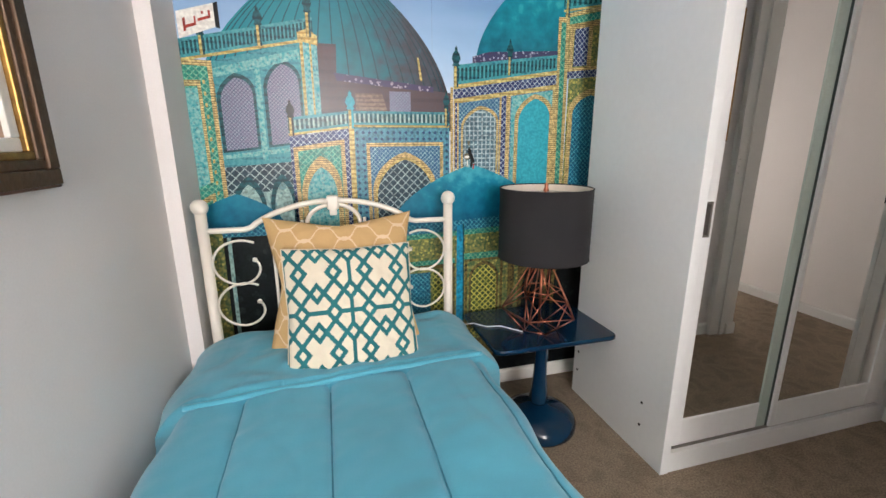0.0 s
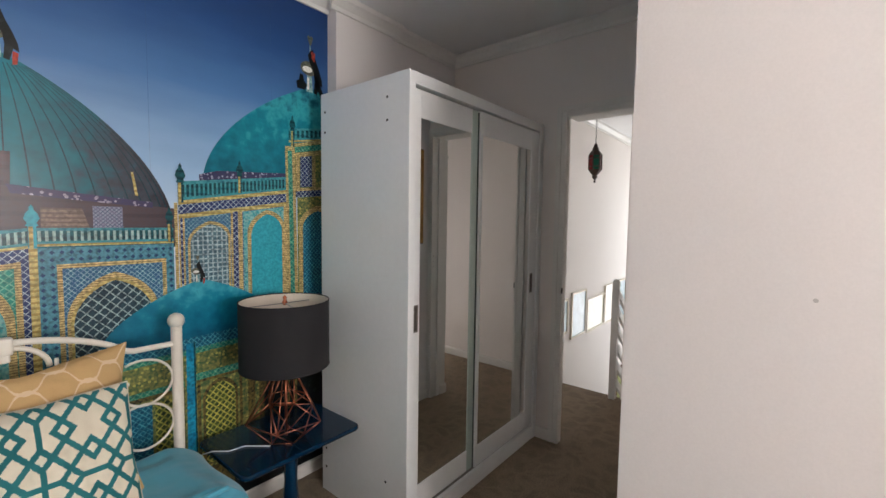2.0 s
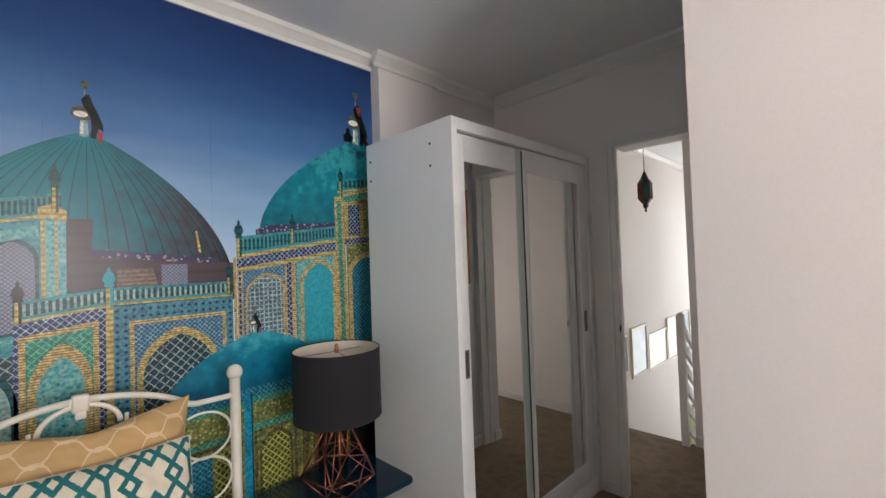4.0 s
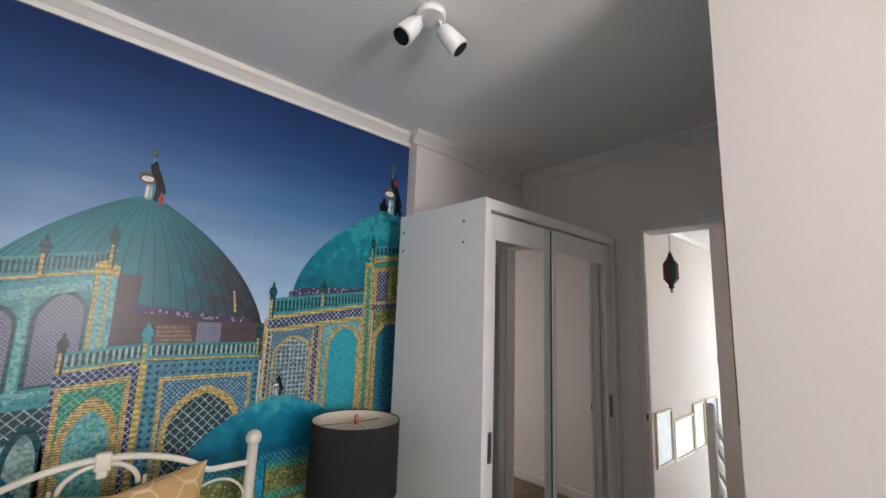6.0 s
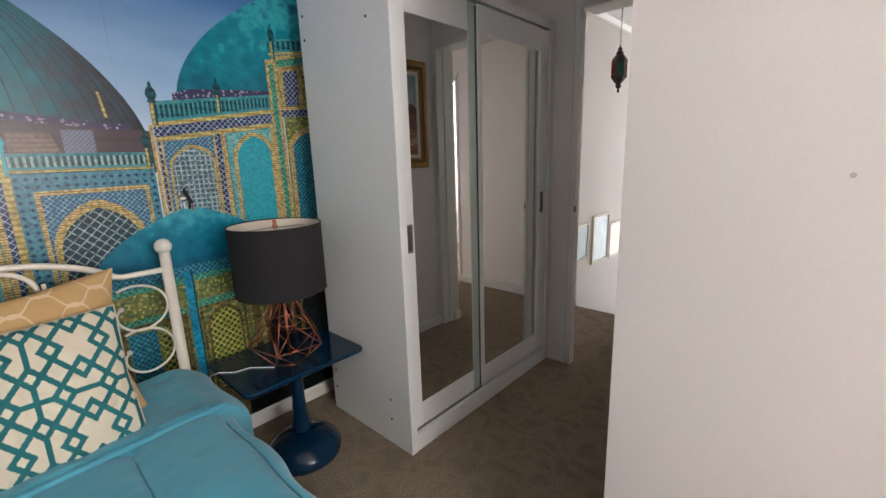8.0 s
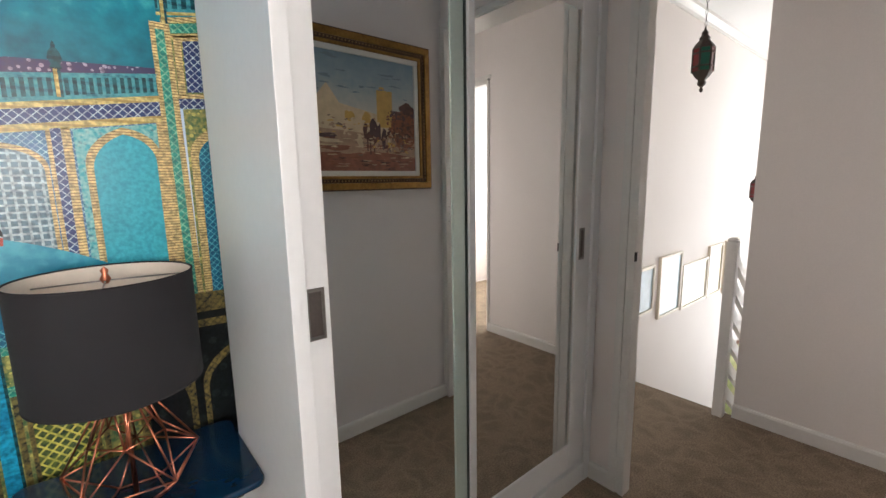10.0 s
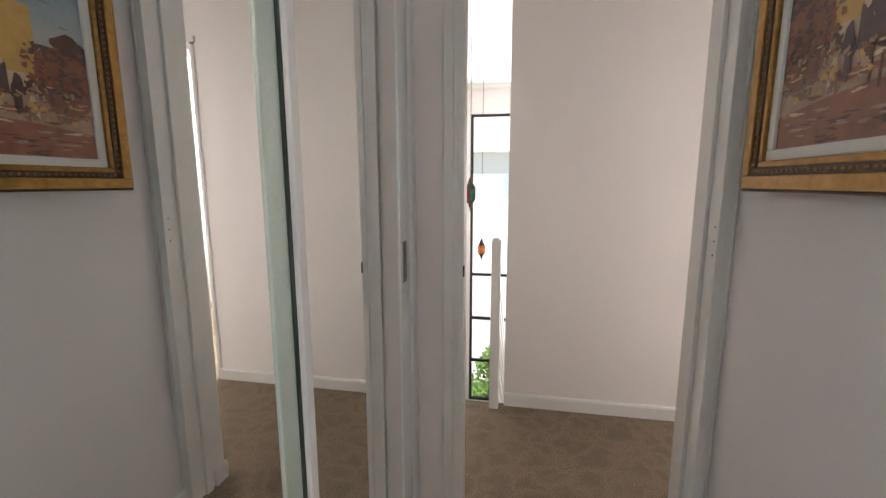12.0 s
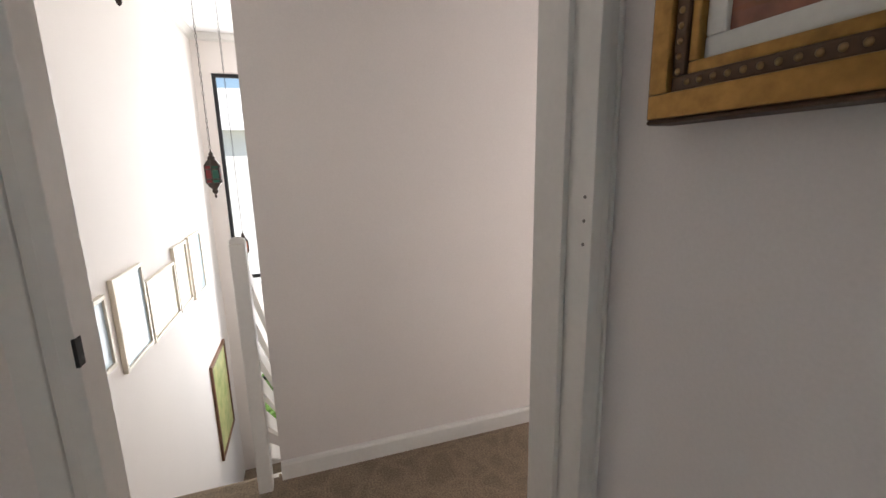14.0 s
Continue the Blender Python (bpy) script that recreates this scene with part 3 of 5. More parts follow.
def duvet():
    ob = thing("duvet", (0.35, 1.0, 0.45), "quilted turquoise cotton duvet turned down at the head", "duvet")
    y0, y1, half, cx = 0.30, 1.895, 0.475, 0.35
    nx, ny = 400, 150
    seams = (-0.29, -0.05, 0.19, 0.43)
    bm = bmesh.new()
    rows = []
    for j in range(ny + 1):
        v = j / ny
        y = y0 + (y1 - y0) * v
        row = []
        for i in range(nx + 1):
            s = -1 + 2 * i / nx
            d = s * (half + 0.34)
            a = abs(d)
            r = 0.075
            flat = half - r
            if a <= flat:
                x, z = d, 0.0
            elif a <= flat + r * math.pi / 2:
                t = (a - flat) / r
                x, z = math.copysign(flat + r * math.sin(t), d), -r + r * math.cos(t)
            else:
                x, z = math.copysign(half + 0.02 * (a - flat), d), -r - (a - flat - r * math.pi / 2)
            top = 0.495 + z
            q = min(abs(d - k) for k in seams)
            puff = 0.028 * (1 - math.exp(-(q / 0.016) ** 0.75))
            hem = 1.47 + 0.05 * math.sin(2.2 * d + 0.4) - 0.05 * max(0.0, a - flat)
            if y > hem:
                puff = 0.034 * min(1.0, (y - hem) / 0.012) ** 0.5 + 0.008 * math.exp(-((y - hem) / 0.03) ** 2)
            w = noise.noise((x * 2.6, y * 2.2, 1.7)) * 0.014 + noise.noise((x * 9, y * 5, 4.0)) * 0.006 + noise.noise((d * 10 + y * 9, y * 22 - d * 9, 9.0)) * 0.0035
            if y > hem:
                w += 0.004 * math.sin(40 * x + 12 * y + 6 * noise.noise((x * 4, y * 4, 2)))
            w += 0.005 * math.exp(-(q / 0.045) ** 2) * noise.noise((q * 12, y * 26, 3.0)) + 0.006 * max(0.0, noise.noise((d * 3 + y * 5, y * 2 - d * 7, 6.0))) ** 0.7
            fall = 1.0 if a <= flat else max(0.0, 1 - (a - flat) / 0.1)
            out = (1 - fall) * (0.012 * noise.noise((y * 5, z * 3, 6)) + 0.01 * math.sin(y * 17 + z * 4) + (0.06 if y > hem else 0.015))
            px = cx + x + math.copysign(out, d)
            px = max(px, XL + 0.006)
            row.append(bm.verts.new((px, y, max(0.03, top + (puff + w) * (0.3 + 0.7 * fall)))))
        rows.append(row)
    for a, b in zip(rows, rows[1:]):
        for i in range(nx):
            f = bm.faces.new((a[i], a[i + 1], b[i + 1], b[i]))
            f.smooth = True
    lines = []
    for k in seams:
        i = round((k / (half + 0.34) + 1) * nx / 2)
        lines.append([Vector(r[i].co) + Vector((0, 0, 0.0012)) for r in rows if r[i].co.y < 1.45])
    d = part("cover", bm, DUVET, ob)
    so = d.modifiers.new("thickness", "SOLIDIFY")
    so.thickness, so.offset = 0.012, -1
    bm = bmesh.new()
    pts = []
    for i in range(60):
        d = -0.44 + 0.9 * i / 59
        pts.append((cx + d, 1.462 + 0.05 * math.sin(2.2 * d + 0.4), 0.523 + 0.008 * noise.noise((d * 6, 2, 1))))
    tube(bm, pts, 0.009, 8)
    part("hem_piping", bm, DUVET, ob)
    # seam lines in a darker colour, which stands for shade in the grooves
    for pts in lines:
        bm = bmesh.new()
        tube(bm, pts, 0.0022, 6)
        part("stitched_seam", bm, SEAM_SHADE, ob, "stitched seam of the quilting, darkened for the shade in its groove")


def pillow(name, m, w, h, thick, mats, pattern, label, n=210, tuck=0.07):
    """Plump cushion; the print is chosen face by face from pattern(u, v)."""
    ob = new(name)
    ob.matrix_world = m
    tagged(ob, label, "cushion")
    bm = bmesh.new()
    for side in (1, -1):
        rows = []
        for j in range(n + 1):
            v = -1 + 2 * j / n
            row = []
            for i in range(n + 1):
                u = -1 + 2 * i / n
                bulge = (max(0.0, 1 - u ** 2) * max(0.0, 1 - v ** 2)) ** 0.42
                pinch = 1 - tuck * (1 - abs(u * v)) * (abs(u) ** 6 + abs(v) ** 6) * 0.5
                wr = 0.006 * noise.noise((u * 4, v * 4, 3 + side)) + 0.004 * noise.noise((u * 9, v * 9, 7))
                row.append(bm.verts.new((u * w / 2 * pinch, -side * (thick / 2 * bulge + wr * bulge) , v * h / 2 * pinch)))
            rows.append(row)
        for j in range(n):
            for i in range(n):
                f = bm.faces.new((rows[j][i], rows[j][i + 1], rows[j + 1][i + 1], rows[j + 1][i]))
                f.smooth = True
                f.material_index = pattern((i + 0.5) / n, (j + 0.5) / n) if len(mats) > 1 else 0
    bmesh.ops.remove_doubles(bm, verts=bm.verts, dist=0.0004)
    c = mesh_ob("cushion_cover", bm, mats)
    c.parent = ob
    bm = bmesh.new()
    e = [(-1, -1), (1, -1), (1, 1), (-1, 1)]
    pts = []
    for k in range(4):
        (a, b), (c2, d2) = e[k], e[(k + 1) % 4]
        for i in range(24):
            u, v = a + (c2 - a) * i / 24, b + (d2 - b) * i / 24
            pinch = 1 - tuck * (1 - abs(u * v)) * (abs(u) ** 6 + abs(v) ** 6) * 0.5
            pts.append((u * w / 2 * pinch, 0, v * h / 2 * pinch))
    tube(bm, pts, 0.003, 6, closed=True)
    p = mesh_ob("seam_piping", bm, mats[0])
    p.parent = ob
    return ob


def trellis(u, v):
    """Large crosses between crossing diagonal bands, small diamonds at the crossings, upright and level bars halfway."""
    U, V = (u - 0.24) / 0.49, (v - 0.79) / 0.595
    p, q = abs((U + V + 0.5) % 1.0 - 0.5), abs((U - V + 0.5) % 1.0 - 0.5)
    U, V = abs((U + 0.5) % 1.0 - 0.5), abs((V + 0.5) % 1.0 - 0.5)
    w = 0.042
    for a, b in ((p, q), (q, p)):
        if abs(a - 0.16) < w and b > 0.16 - w or abs(a - 0.36) < w and b < 0.36 + w:
            return 1
    for a, b in ((U, V), (V, U)):
        if a > 0.47 and not 0.16 < b < 0.32:
            return 1
    return 0


def ogee(u, v):
    """Pale wavy bands in turn and counter-turn that close into staggered ogee cells."""
    U, V = u * 3.85, v * 4.7
    wave = 0.265 * math.cos(math.tau * U) - 0.05 * math.cos(3 * math.tau * U)
    k = math.floor(V * 2)
    gap = min(abs(V - (q / 2 + (wave if q % 2 else -wave))) for q in range(k - 1, k + 3))
    return 1 if gap < 0.042 else 0


bed()
duvet()
pillow("cushion_tan", pose(0.37, 1.80, 0.735, -20, 0, 0), 0.54, 0.50, 0.18, (TAN, PALE), ogee, "tan cushion with pale ogee pattern leaning on the headboard", tuck=0.46)
pillow("cushion_teal", pose(0.388, 1.652, 0.678, -22, 1, 3), 0.436, 0.44, 0.15, (CREAM, TEAL), trellis, "cream square cushion with teal lattice pattern", tuck=0.12)


# ---------------------------------------------------------------- side table and lamp
TX, TY, TZ = 1.19, 1.80, 0.44


def side_table():
    ob = thing("side_table", (TX, TY, 0), "glossy navy pedestal side table beside the bed", "side table")
    bm = bmesh.new()
    cs = [(1.475 - 0.035, 2.06 - 0.035, 0), (0.92 + 0.035, 2.06 - 0.035, 90), (0.92 + 0.035, 1.64 + 0.035, 180), (1.475 - 0.035, 1.64 + 0.035, 270)]
    rings = []
    for z, e in ((TZ - 0.02, 0.005), (TZ - 0.016, 0.0), (TZ - 0.005, 0.0), (TZ - 0.001, 0.002), (TZ, 0.006)):
        rings.append([bm.verts.new((cx + (0.035 - e) * math.cos(radians(a + 15 * k)), cy + (0.035 - e) * math.sin(radians(a + 15 * k)), z)) for cx, cy, a in cs for k in range(7)])
    for a, b in zip(rings, rings[1:]):
        for k in range(len(a)):
            q = (k + 1) % len(a)
            bm.faces.new((a[k], a[q], b[q], b[k])).smooth = True
    bm.faces.new(rings[0][::-1])
    bm.faces.new(rings[-1])
    part("tabletop", bm, NAVY, ob)
    bm = bmesh.new()
    lathe(bm, TX - 0.015, TY - 0.05, [(0.033, 0.11), (0.045, 0.125), (0.036, 0.16), (0.027, 0.28), (0.03, 0.38), (0.05, TZ - 0.018)], 28)
    part("pedestal", bm, NAVY, ob)
    bm = bmesh.new()
    lathe(bm, TX - 0.015, TY - 0.05, [(0.16, 0.0), (0.165, 0.01), (0.165, 0.035), (0.155, 0.055), (0.11, 0.085), (0.06, 0.1), (0.033, 0.112)], 40)
    part("base", bm, NAVY, ob, "domed round base")


def table_lamp():
    cx, cy = 1.185, 1.80
    ob = thing("table_lamp", (cx, cy, TZ), "table lamp with charcoal drum shade and copper wire base", "lamp")
    z0, z1, r = 0.768, 1.052, 0.185
    bm = bmesh.new()
    lathe(bm, cx, cy, [(r, z0), (r, z1)], 56)
    for f in [f for f in bm.faces if len(f.verts) > 4]:
        bm.faces.remove(f)
    s = part("shade", bm, SHADE, ob, "charcoal fabric drum shade")
    bm = bmesh.new()
    lathe(bm, cx, cy, [(r - 0.003, z0 + 0.001), (r - 0.003, z1 - 0.001)], 56)
    for f in [f for f in bm.faces if len(f.verts) > 4]:
        bm.faces.remove(f)
    part("shade_lining", bm, LINING, s, "pale inner lining")
    for z in (z0, z1):
        bm = bmesh.new()
        tube(bm, [(cx + (r - 0.001) * math.cos(k * math.tau / 56), cy + (r - 0.001) * math.sin(k * math.tau / 56), z) for k in range(56)], 0.0028, 6, closed=True)
        part("shade_ring", bm, SHADE, s)
    for k in range(3):
        a = k * math.tau / 3 + 0.4
        bm = bmesh.new()
        tube(bm, [(cx, cy, z1 - 0.012), (cx + (r - 0.004) * math.cos(a), cy + (r - 0.004) * math.sin(a), z1 - 0.03)], 0.002, 6)
        part("spider_arm", bm, STEEL, s)
    bm = bmesh.new()
    lathe(bm, cx, cy, [(0.006, z1 - 0.02), (0.012, z1 - 0.008), (0.006, z1 + 0.004), (0.009, z1 + 0.014), (0.0, z1 + 0.024)], 12)
    part("finial", bm, COPPER, ob)
    bm = bmesh.new()
    lathe(bm, cx, cy, [(0.016, 0.74), (0.016, 0.80), (0.022, 0.82), (0.0, 0.90)], 14)
    part("bulb_holder", bm, COPPER, ob)

    def ring(n, rr, z, off):
        return [(cx + rr * math.cos(k * math.tau / n + off), cy + rr * math.sin(k * math.tau / n + off), z) for k in range(n)]

    top, hi, mid, low = ring(5, 0.04, 0.745, 0.2), ring(5, 0.085, 0.625, 0.8), ring(5, 0.162, 0.53, 0.2), ring(5, 0.075, TZ + 0.004, 0.8)
    edges = []
    for k in range(5):
        j = (k + 1) % 5
        edges += [(top[k], top[j]), (top[k], hi[k]), (top[j], hi[k]), (hi[k], mid[k]), (hi[k], mid[j]), (mid[k], mid[j]), (mid[k], low[k]), (mid[j], low[k]), (low[k], low[j]), (top[k], mid[k]), (hi[k], hi[j])]
    for a, b in edges:
        bm = bmesh.new()
        tube(bm, [a, b], 0.0026, 6)
        part("wire", bm, COPPER, ob)
    bm = bmesh.new()
    tube(bm, [(cx, cy, 0.45), (cx, cy, 0.745)], 0.006, 8)
    part("stem", bm, COPPER, ob)
    bm = bmesh.new()
    tube(bm, [(1.10, 1.78, TZ + 0.004), (1.03, 1.86, TZ + 0.004), (0.97, 1.87, TZ + 0.004), (0.925, 1.92, TZ + 0.004), (0.905, 1.97, TZ - 0.02), (0.9, 2.02, 0.2)], 0.0028, 6)
    part("cord", bm, WHITE_CORD, ob, "white power cord")


side_table()
table_lamp()

# ---------------------------------------------------------------- framed pictures
SKYP = ramp_mat("painted_sky", 1.55, 1.93, [(0, C(200, 194, 180)), (0.5, C(142, 158, 166)), (1, C(104, 130, 148))], 0.45)
SAND = mat("painted_sand", C(178, 146, 122), 0.45, fine=40, big=9, var=0.25)
RUST = mat("painted_rust_earth", C(144, 92, 72), 0.45, fine=40, big=9, var=0.3)
PLAST = mat("painted_cream_walls", C(216, 194, 160), 0.45, fine=30, big=9, var=0.15)
OCHRE = mat("painted_ochre", C(206, 166, 92), 0.45, fine=30, big=9, var=0.15)
UMBER = mat("painted_umber", C(92, 60, 52), 0.45, fine=40, big=12, var=0.4)
PLUM = mat("painted_plum", C(88, 64, 66), 0.45, fine=40, big=12, var=0.3)
RUSSET = mat("painted_russet", C(138, 84, 58), 0.45, fine=40, big=12, var=0.3)
TAUPE = mat("painted_taupe_shadow", C(128, 108, 96), 0.45, fine=40, big=12, var=0.25)
HAZE = mat("painted_haze", C(120, 136, 146), 0.45, fine=30, big=9, var=0.1)
PEARL = mat("gilt_bead", C(150, 122, 84), 0.35, 0.6)


def blob(bm, P, cx, cz, rx, rz, seed, layer, n=18, rough=0.35):
    rnd = random.Random(seed)
    ph = [rnd.uniform(0, 6.28) for _ in range(4)]
    vs = []
    for k in range(n):
        a = k * math.tau / n
        q = 1 + rough * (0.5 * math.sin(2 * a + ph[0]) + 0.3 * math.sin(3 * a + ph[1]) + 0.3 * math.sin(5 * a + ph[2]))
        vs.append(bm.verts.new(P(cx + rx * q * math.cos(a), cz + rz * q * math.sin(a), layer)))
    return bm.faces.new(vs)


def framed_picture(name, to, w, h, label, scenic=True, dark_outer=False):
    """Picture in a stepped gilt frame; to(u, v, out) gives the place on the wall, u and v from its lower left corner."""
    ob = thing(name, to(w / 2, 0, 0), label, "picture")

    def bar(nm, rects, m, lab=""):
        for u0, u1, v0, v1, o0, o1 in rects:
            a, b = Vector(to(u0, v0, o0)), Vector(to(u1, v1, o1))
            boxpart(nm, (min(a.x, b.x), max(a.x, b.x), min(a.y, b.y), max(a.y, b.y), min(a.z, b.z), max(a.z, b.z)), m, ob, lab, 0.003)

    def ring(nm, i0, i1, o0, o1, m):
        bar(nm, [(i0, w - i0, i0, i1, o0, o1), (i0, w - i0, h - i1, h - i0, o0, o1), (i0, i1, i1, h - i1, o0, o1), (w - i1, w - i0, i1, h - i1, o0, o1)], m)

    ring("outer_edge", 0.0, 0.006, 0.0, 0.03, BRONZE if not dark_outer else UMBER)
    ring("gilt_moulding", 0.006, 0.036, 0.0, 0.036, BRONZE if dark_outer else GOLD)
    ring("beaded_band", 0.036, 0.054, 0.0, 0.03, BRONZE)
    ring("inner_gilt", 0.054, 0.068, 0.0, 0.026, GOLD)
    ring("white_slip", 0.068, 0.092, 0.0, 0.017, LINER)
    # beads
    for horizontal in () if dark_outer else (True, False):
        L = w if horizontal else h
        for k in range(int((L - 0.1) / 0.017)):
            s = 0.05 + 0.017 * k + 0.009
            for t in (0.045, (h if horizontal else w) - 0.045):
                bm = bmesh.new()
                ball(bm, to(*((s, t) if horizontal else (t, s)), 0.0295), 0.0042, 6)
                part("bead", bm, PEARL, ob)
    i = 0.092
    W, Hh = w - 2 * i, h - 2 * i

    def P(u, v, layer):
        u = 0.62 * (1 - u) if scenic and layer else u
        return to(i + min(1, max(0, u)) * W, i + min(1, max(0, v)) * Hh, 0.008 + 0.0003 * layer)

    def canvas(nm, m, shapes):
        for s in shapes:
            bm = bmesh.new()
            if s[0] == "rect":
                bm.faces.new([bm.verts.new(P(u, v, s[5])) for u, v in ((s[1], s[3]), (s[2], s[3]), (s[2], s[4]), (s[1], s[4]))])
            elif s[0] == "ridge":
                _, base, tops, layer = s
                k = len(tops) - 1
                for q in range(k):
                    a, c = -0.62 + 1.62 * q / k, -0.62 + 1.62 * (q + 1) / k
                    bm.faces.new([bm.verts.new(P(u, v, layer)) for u, v in ((a, base), (c, base), (c, tops[q + 1]), (a, tops[q]))])
            else:
                blob(bm, P, *s[1:])
            part(nm, bm, m, ob)

    if scenic:
        canvas("painted_sky", SKYP, [("rect", 0, 1, 0, 1, 0)])
        canvas("painted_town", PLAST, [("ridge", 0.2, (0.6, 0.66, 0.6, 0.56, 0.62, 0.56, 0.6, 0.74, 0.58, 0.56, 0.54, 0.52, 0.5, 0.5, 0.48, 0.5), 1)])
        canvas("painted_tower", OCHRE, [("rect", 0.6, 0.76, 0.4, 0.73, 2), ("rect", 0.63, 0.68, 0.73, 0.76, 2), ("blob", 0.33, 0.48, 0.04, 0.05, 4, 2), ("blob", 0.5, 0.46, 0.05, 0.06, 5, 2)])
        canvas("painted_sand", SAND, [("ridge", 0.0, (0.34, 0.36, 0.38, 0.36, 0.35, 0.33, 0.3, 0.3), 3)])
        canvas("painted_earth", RUST, [("ridge", 0.0, (0.1, 0.13, 0.12, 0.16, 0.15, 0.18, 0.16, 0.13), 4), ("blob", 0.2, 0.2, 0.15, 0.02, 6, 4), ("blob", 0.6, 0.22, 0.14, 0.02, 8, 4)])
        canvas("painted_foliage", RUSSET, [("blob", 0.9, 0.46, 0.14, 0.13, 51, 4), ("blob", 0.9, 0.3, 0.12, 0.1, 52, 4)])
        canvas("painted_awning", UMBER, [("blob", 0.93, 0.58, 0.09, 0.06, 11, 5)])
        canvas("painted_horse", UMBER, [("blob", 0.53, 0.32, 0.055, 0.055, 14, 6), ("blob", 0.475, 0.37, 0.022, 0.06, 15, 6), ("rect", 0.487, 0.5, 0.18, 0.3, 6), ("rect", 0.515, 0.527, 0.15, 0.3, 6), ("rect", 0.553, 0.566, 0.17, 0.3, 6)])
        canvas("painted_cloak", PLUM, [("blob", 0.6, 0.33, 0.03, 0.12, 21, 7), ("blob", 0.55, 0.4, 0.035, 0.07, 22, 7), ("blob", 0.66, 0.3, 0.025, 0.09, 23, 7), ("blob", 0.12, 0.3, 0.1, 0.02, 24, 7)])
        canvas("painted_highlight", PLAST, [("blob", 0.605, 0.43, 0.014, 0.018, 31, 8), ("blob", 0.42, 0.26, 0.03, 0.05, 33, 8), ("blob", 0.72, 0.24, 0.02, 0.06, 34, 8), ("blob", 0.12, 0.26, 0.14, 0.015, 35, 5)])
        rnd = random.Random(5)
        zones = (((0.7, 0.98, 0.3, 0.56), (UMBER, PLUM, RUST, UMBER, RUSSET), 150, 0.018, 0.016), ((0.55, 0.98, 0.18, 0.34), (RUST, TAUPE, UMBER, OCHRE, SAND), 80, 0.018, 0.016),
                 ((-0.6, 0.6, 0.3, 0.5), (PLAST, OCHRE, SAND, PLAST, TAUPE), 130, 0.022, 0.014), ((-0.6, 0.98, 0.12, 0.3), (SAND, TAUPE, PLAST, RUSSET), 90, 0.045, 0.008),
                 ((-0.6, 0.98, 0.01, 0.13), (RUST, RUSSET, UMBER, SAND), 80, 0.045, 0.008), ((-0.6, 0.98, 0.66, 0.98), (HAZE, HAZE), 24, 0.06, 0.012))
        bm, palette = bmesh.new(), []
        for z, (area, inks, count, ru, rv) in enumerate(zones):
            for c, ink in enumerate(inks):
                palette.append(ink)
                for k in range(count // len(inks)):
                    u, v, g = rnd.uniform(area[0], area[1]), rnd.uniform(area[2], area[3]), rnd.uniform(0.4, 1.1)
                    f = blob(bm, P, u, v, ru * g, rv * g * rnd.uniform(0.5, 1.2), 1000 * z + 100 * c + k, 9 + 0.7 * c + 0.03 * k + (0.0 if z < 2 else -4), 12, 0.7)
                    f.material_index = len(palette) - 1
        tagged(part("impasto", bm, palette, ob), "small dabs of oil paint", kind="stuff")
    else:
        canvas("painted_field", SAND, [("rect", 0, 1, 0, 1, 0)])
        canvas("painted_shape", PLUM, [("blob", 0.4, 0.4, 0.2, 0.15, 2, 1), ("blob", 0.7, 0.6, 0.15, 0.2, 3, 1)])
    return ob


# the wide desert-town picture: seen from the corridor its lower left corner lies beside the door
framed_picture("framed_painting", lambda u, v, o: (2.583 - u, YW + (o * 0.9 + 0.017 if o > 0 else 0.0), 1.232 + v), 1.06, 0.70, "framed oil painting of a desert town in a beaded gilt frame")
framed_picture("framed_picture_bed", lambda u, v, o: (XL + o, 0.53 + u, 1.147 + v), 0.747, 0.62, "framed picture in a dark and gilt frame beside the bed", False, True)

# scuff on the wall
bm = bmesh.new()
bmesh.ops.create_circle(bm, cap_ends=True, segments=12, radius=0.0045, matrix=Matrix.Translation((XN - 0.0008, 0.087, 1.255)) @ Matrix.Rotation(radians(90), 4, "Y"))
tagged(mesh_ob("wall_scuff", bm, mat("scuff", C(190, 184, 181), 0.8)), "small grey filler scuff on the painted wall", "scuff", kind="structure")


# ceiling spotlight
def spotlight():
    ob = thing("ceiling_spotlight", (1.03, 1.23, H), "white twin-head ceiling spotlight, unlit", "ceiling light")
    bm = bmesh.new()
    lathe(bm, 1.03, 1.23, [(0.05, H - 0.025), (0.055, H - 0.02), (0.055, H)], 24)
    part("base", bm, LAM, ob)
    for sx, sy in ((-1, 0.5), (1, -0.4)):
        a = Vector((1.03 + 0.05 * sx, 1.23 + 0.05 * sy, H - 0.06))
        d = Vector((0.5 * sx, 0.5 * sy - 0.2, -0.7)).normalized()
        bm = bmesh.new()
        tube(bm, [(1.03 + 0.03 * sx, 1.23 + 0.03 * sy, H - 0.02), a], 0.007, 8)
        part("arm", bm, LAM, ob)
        bm = bmesh.new()
        tube(bm, [a - d * 0.02, a - d * 0.01, a + d * 0.02, a + d * 0.09], [0.012, 0.028, 0.034, 0.038], 18)
        hd = part("head", bm, LAM, ob)
        bm = bmesh.new()
        tube(bm, [a + d * 0.0895, a + d * 0.0915], 0.031, 18)
        part("lens", bm, DARK, hd, "dark unlit lens")


spotlight()
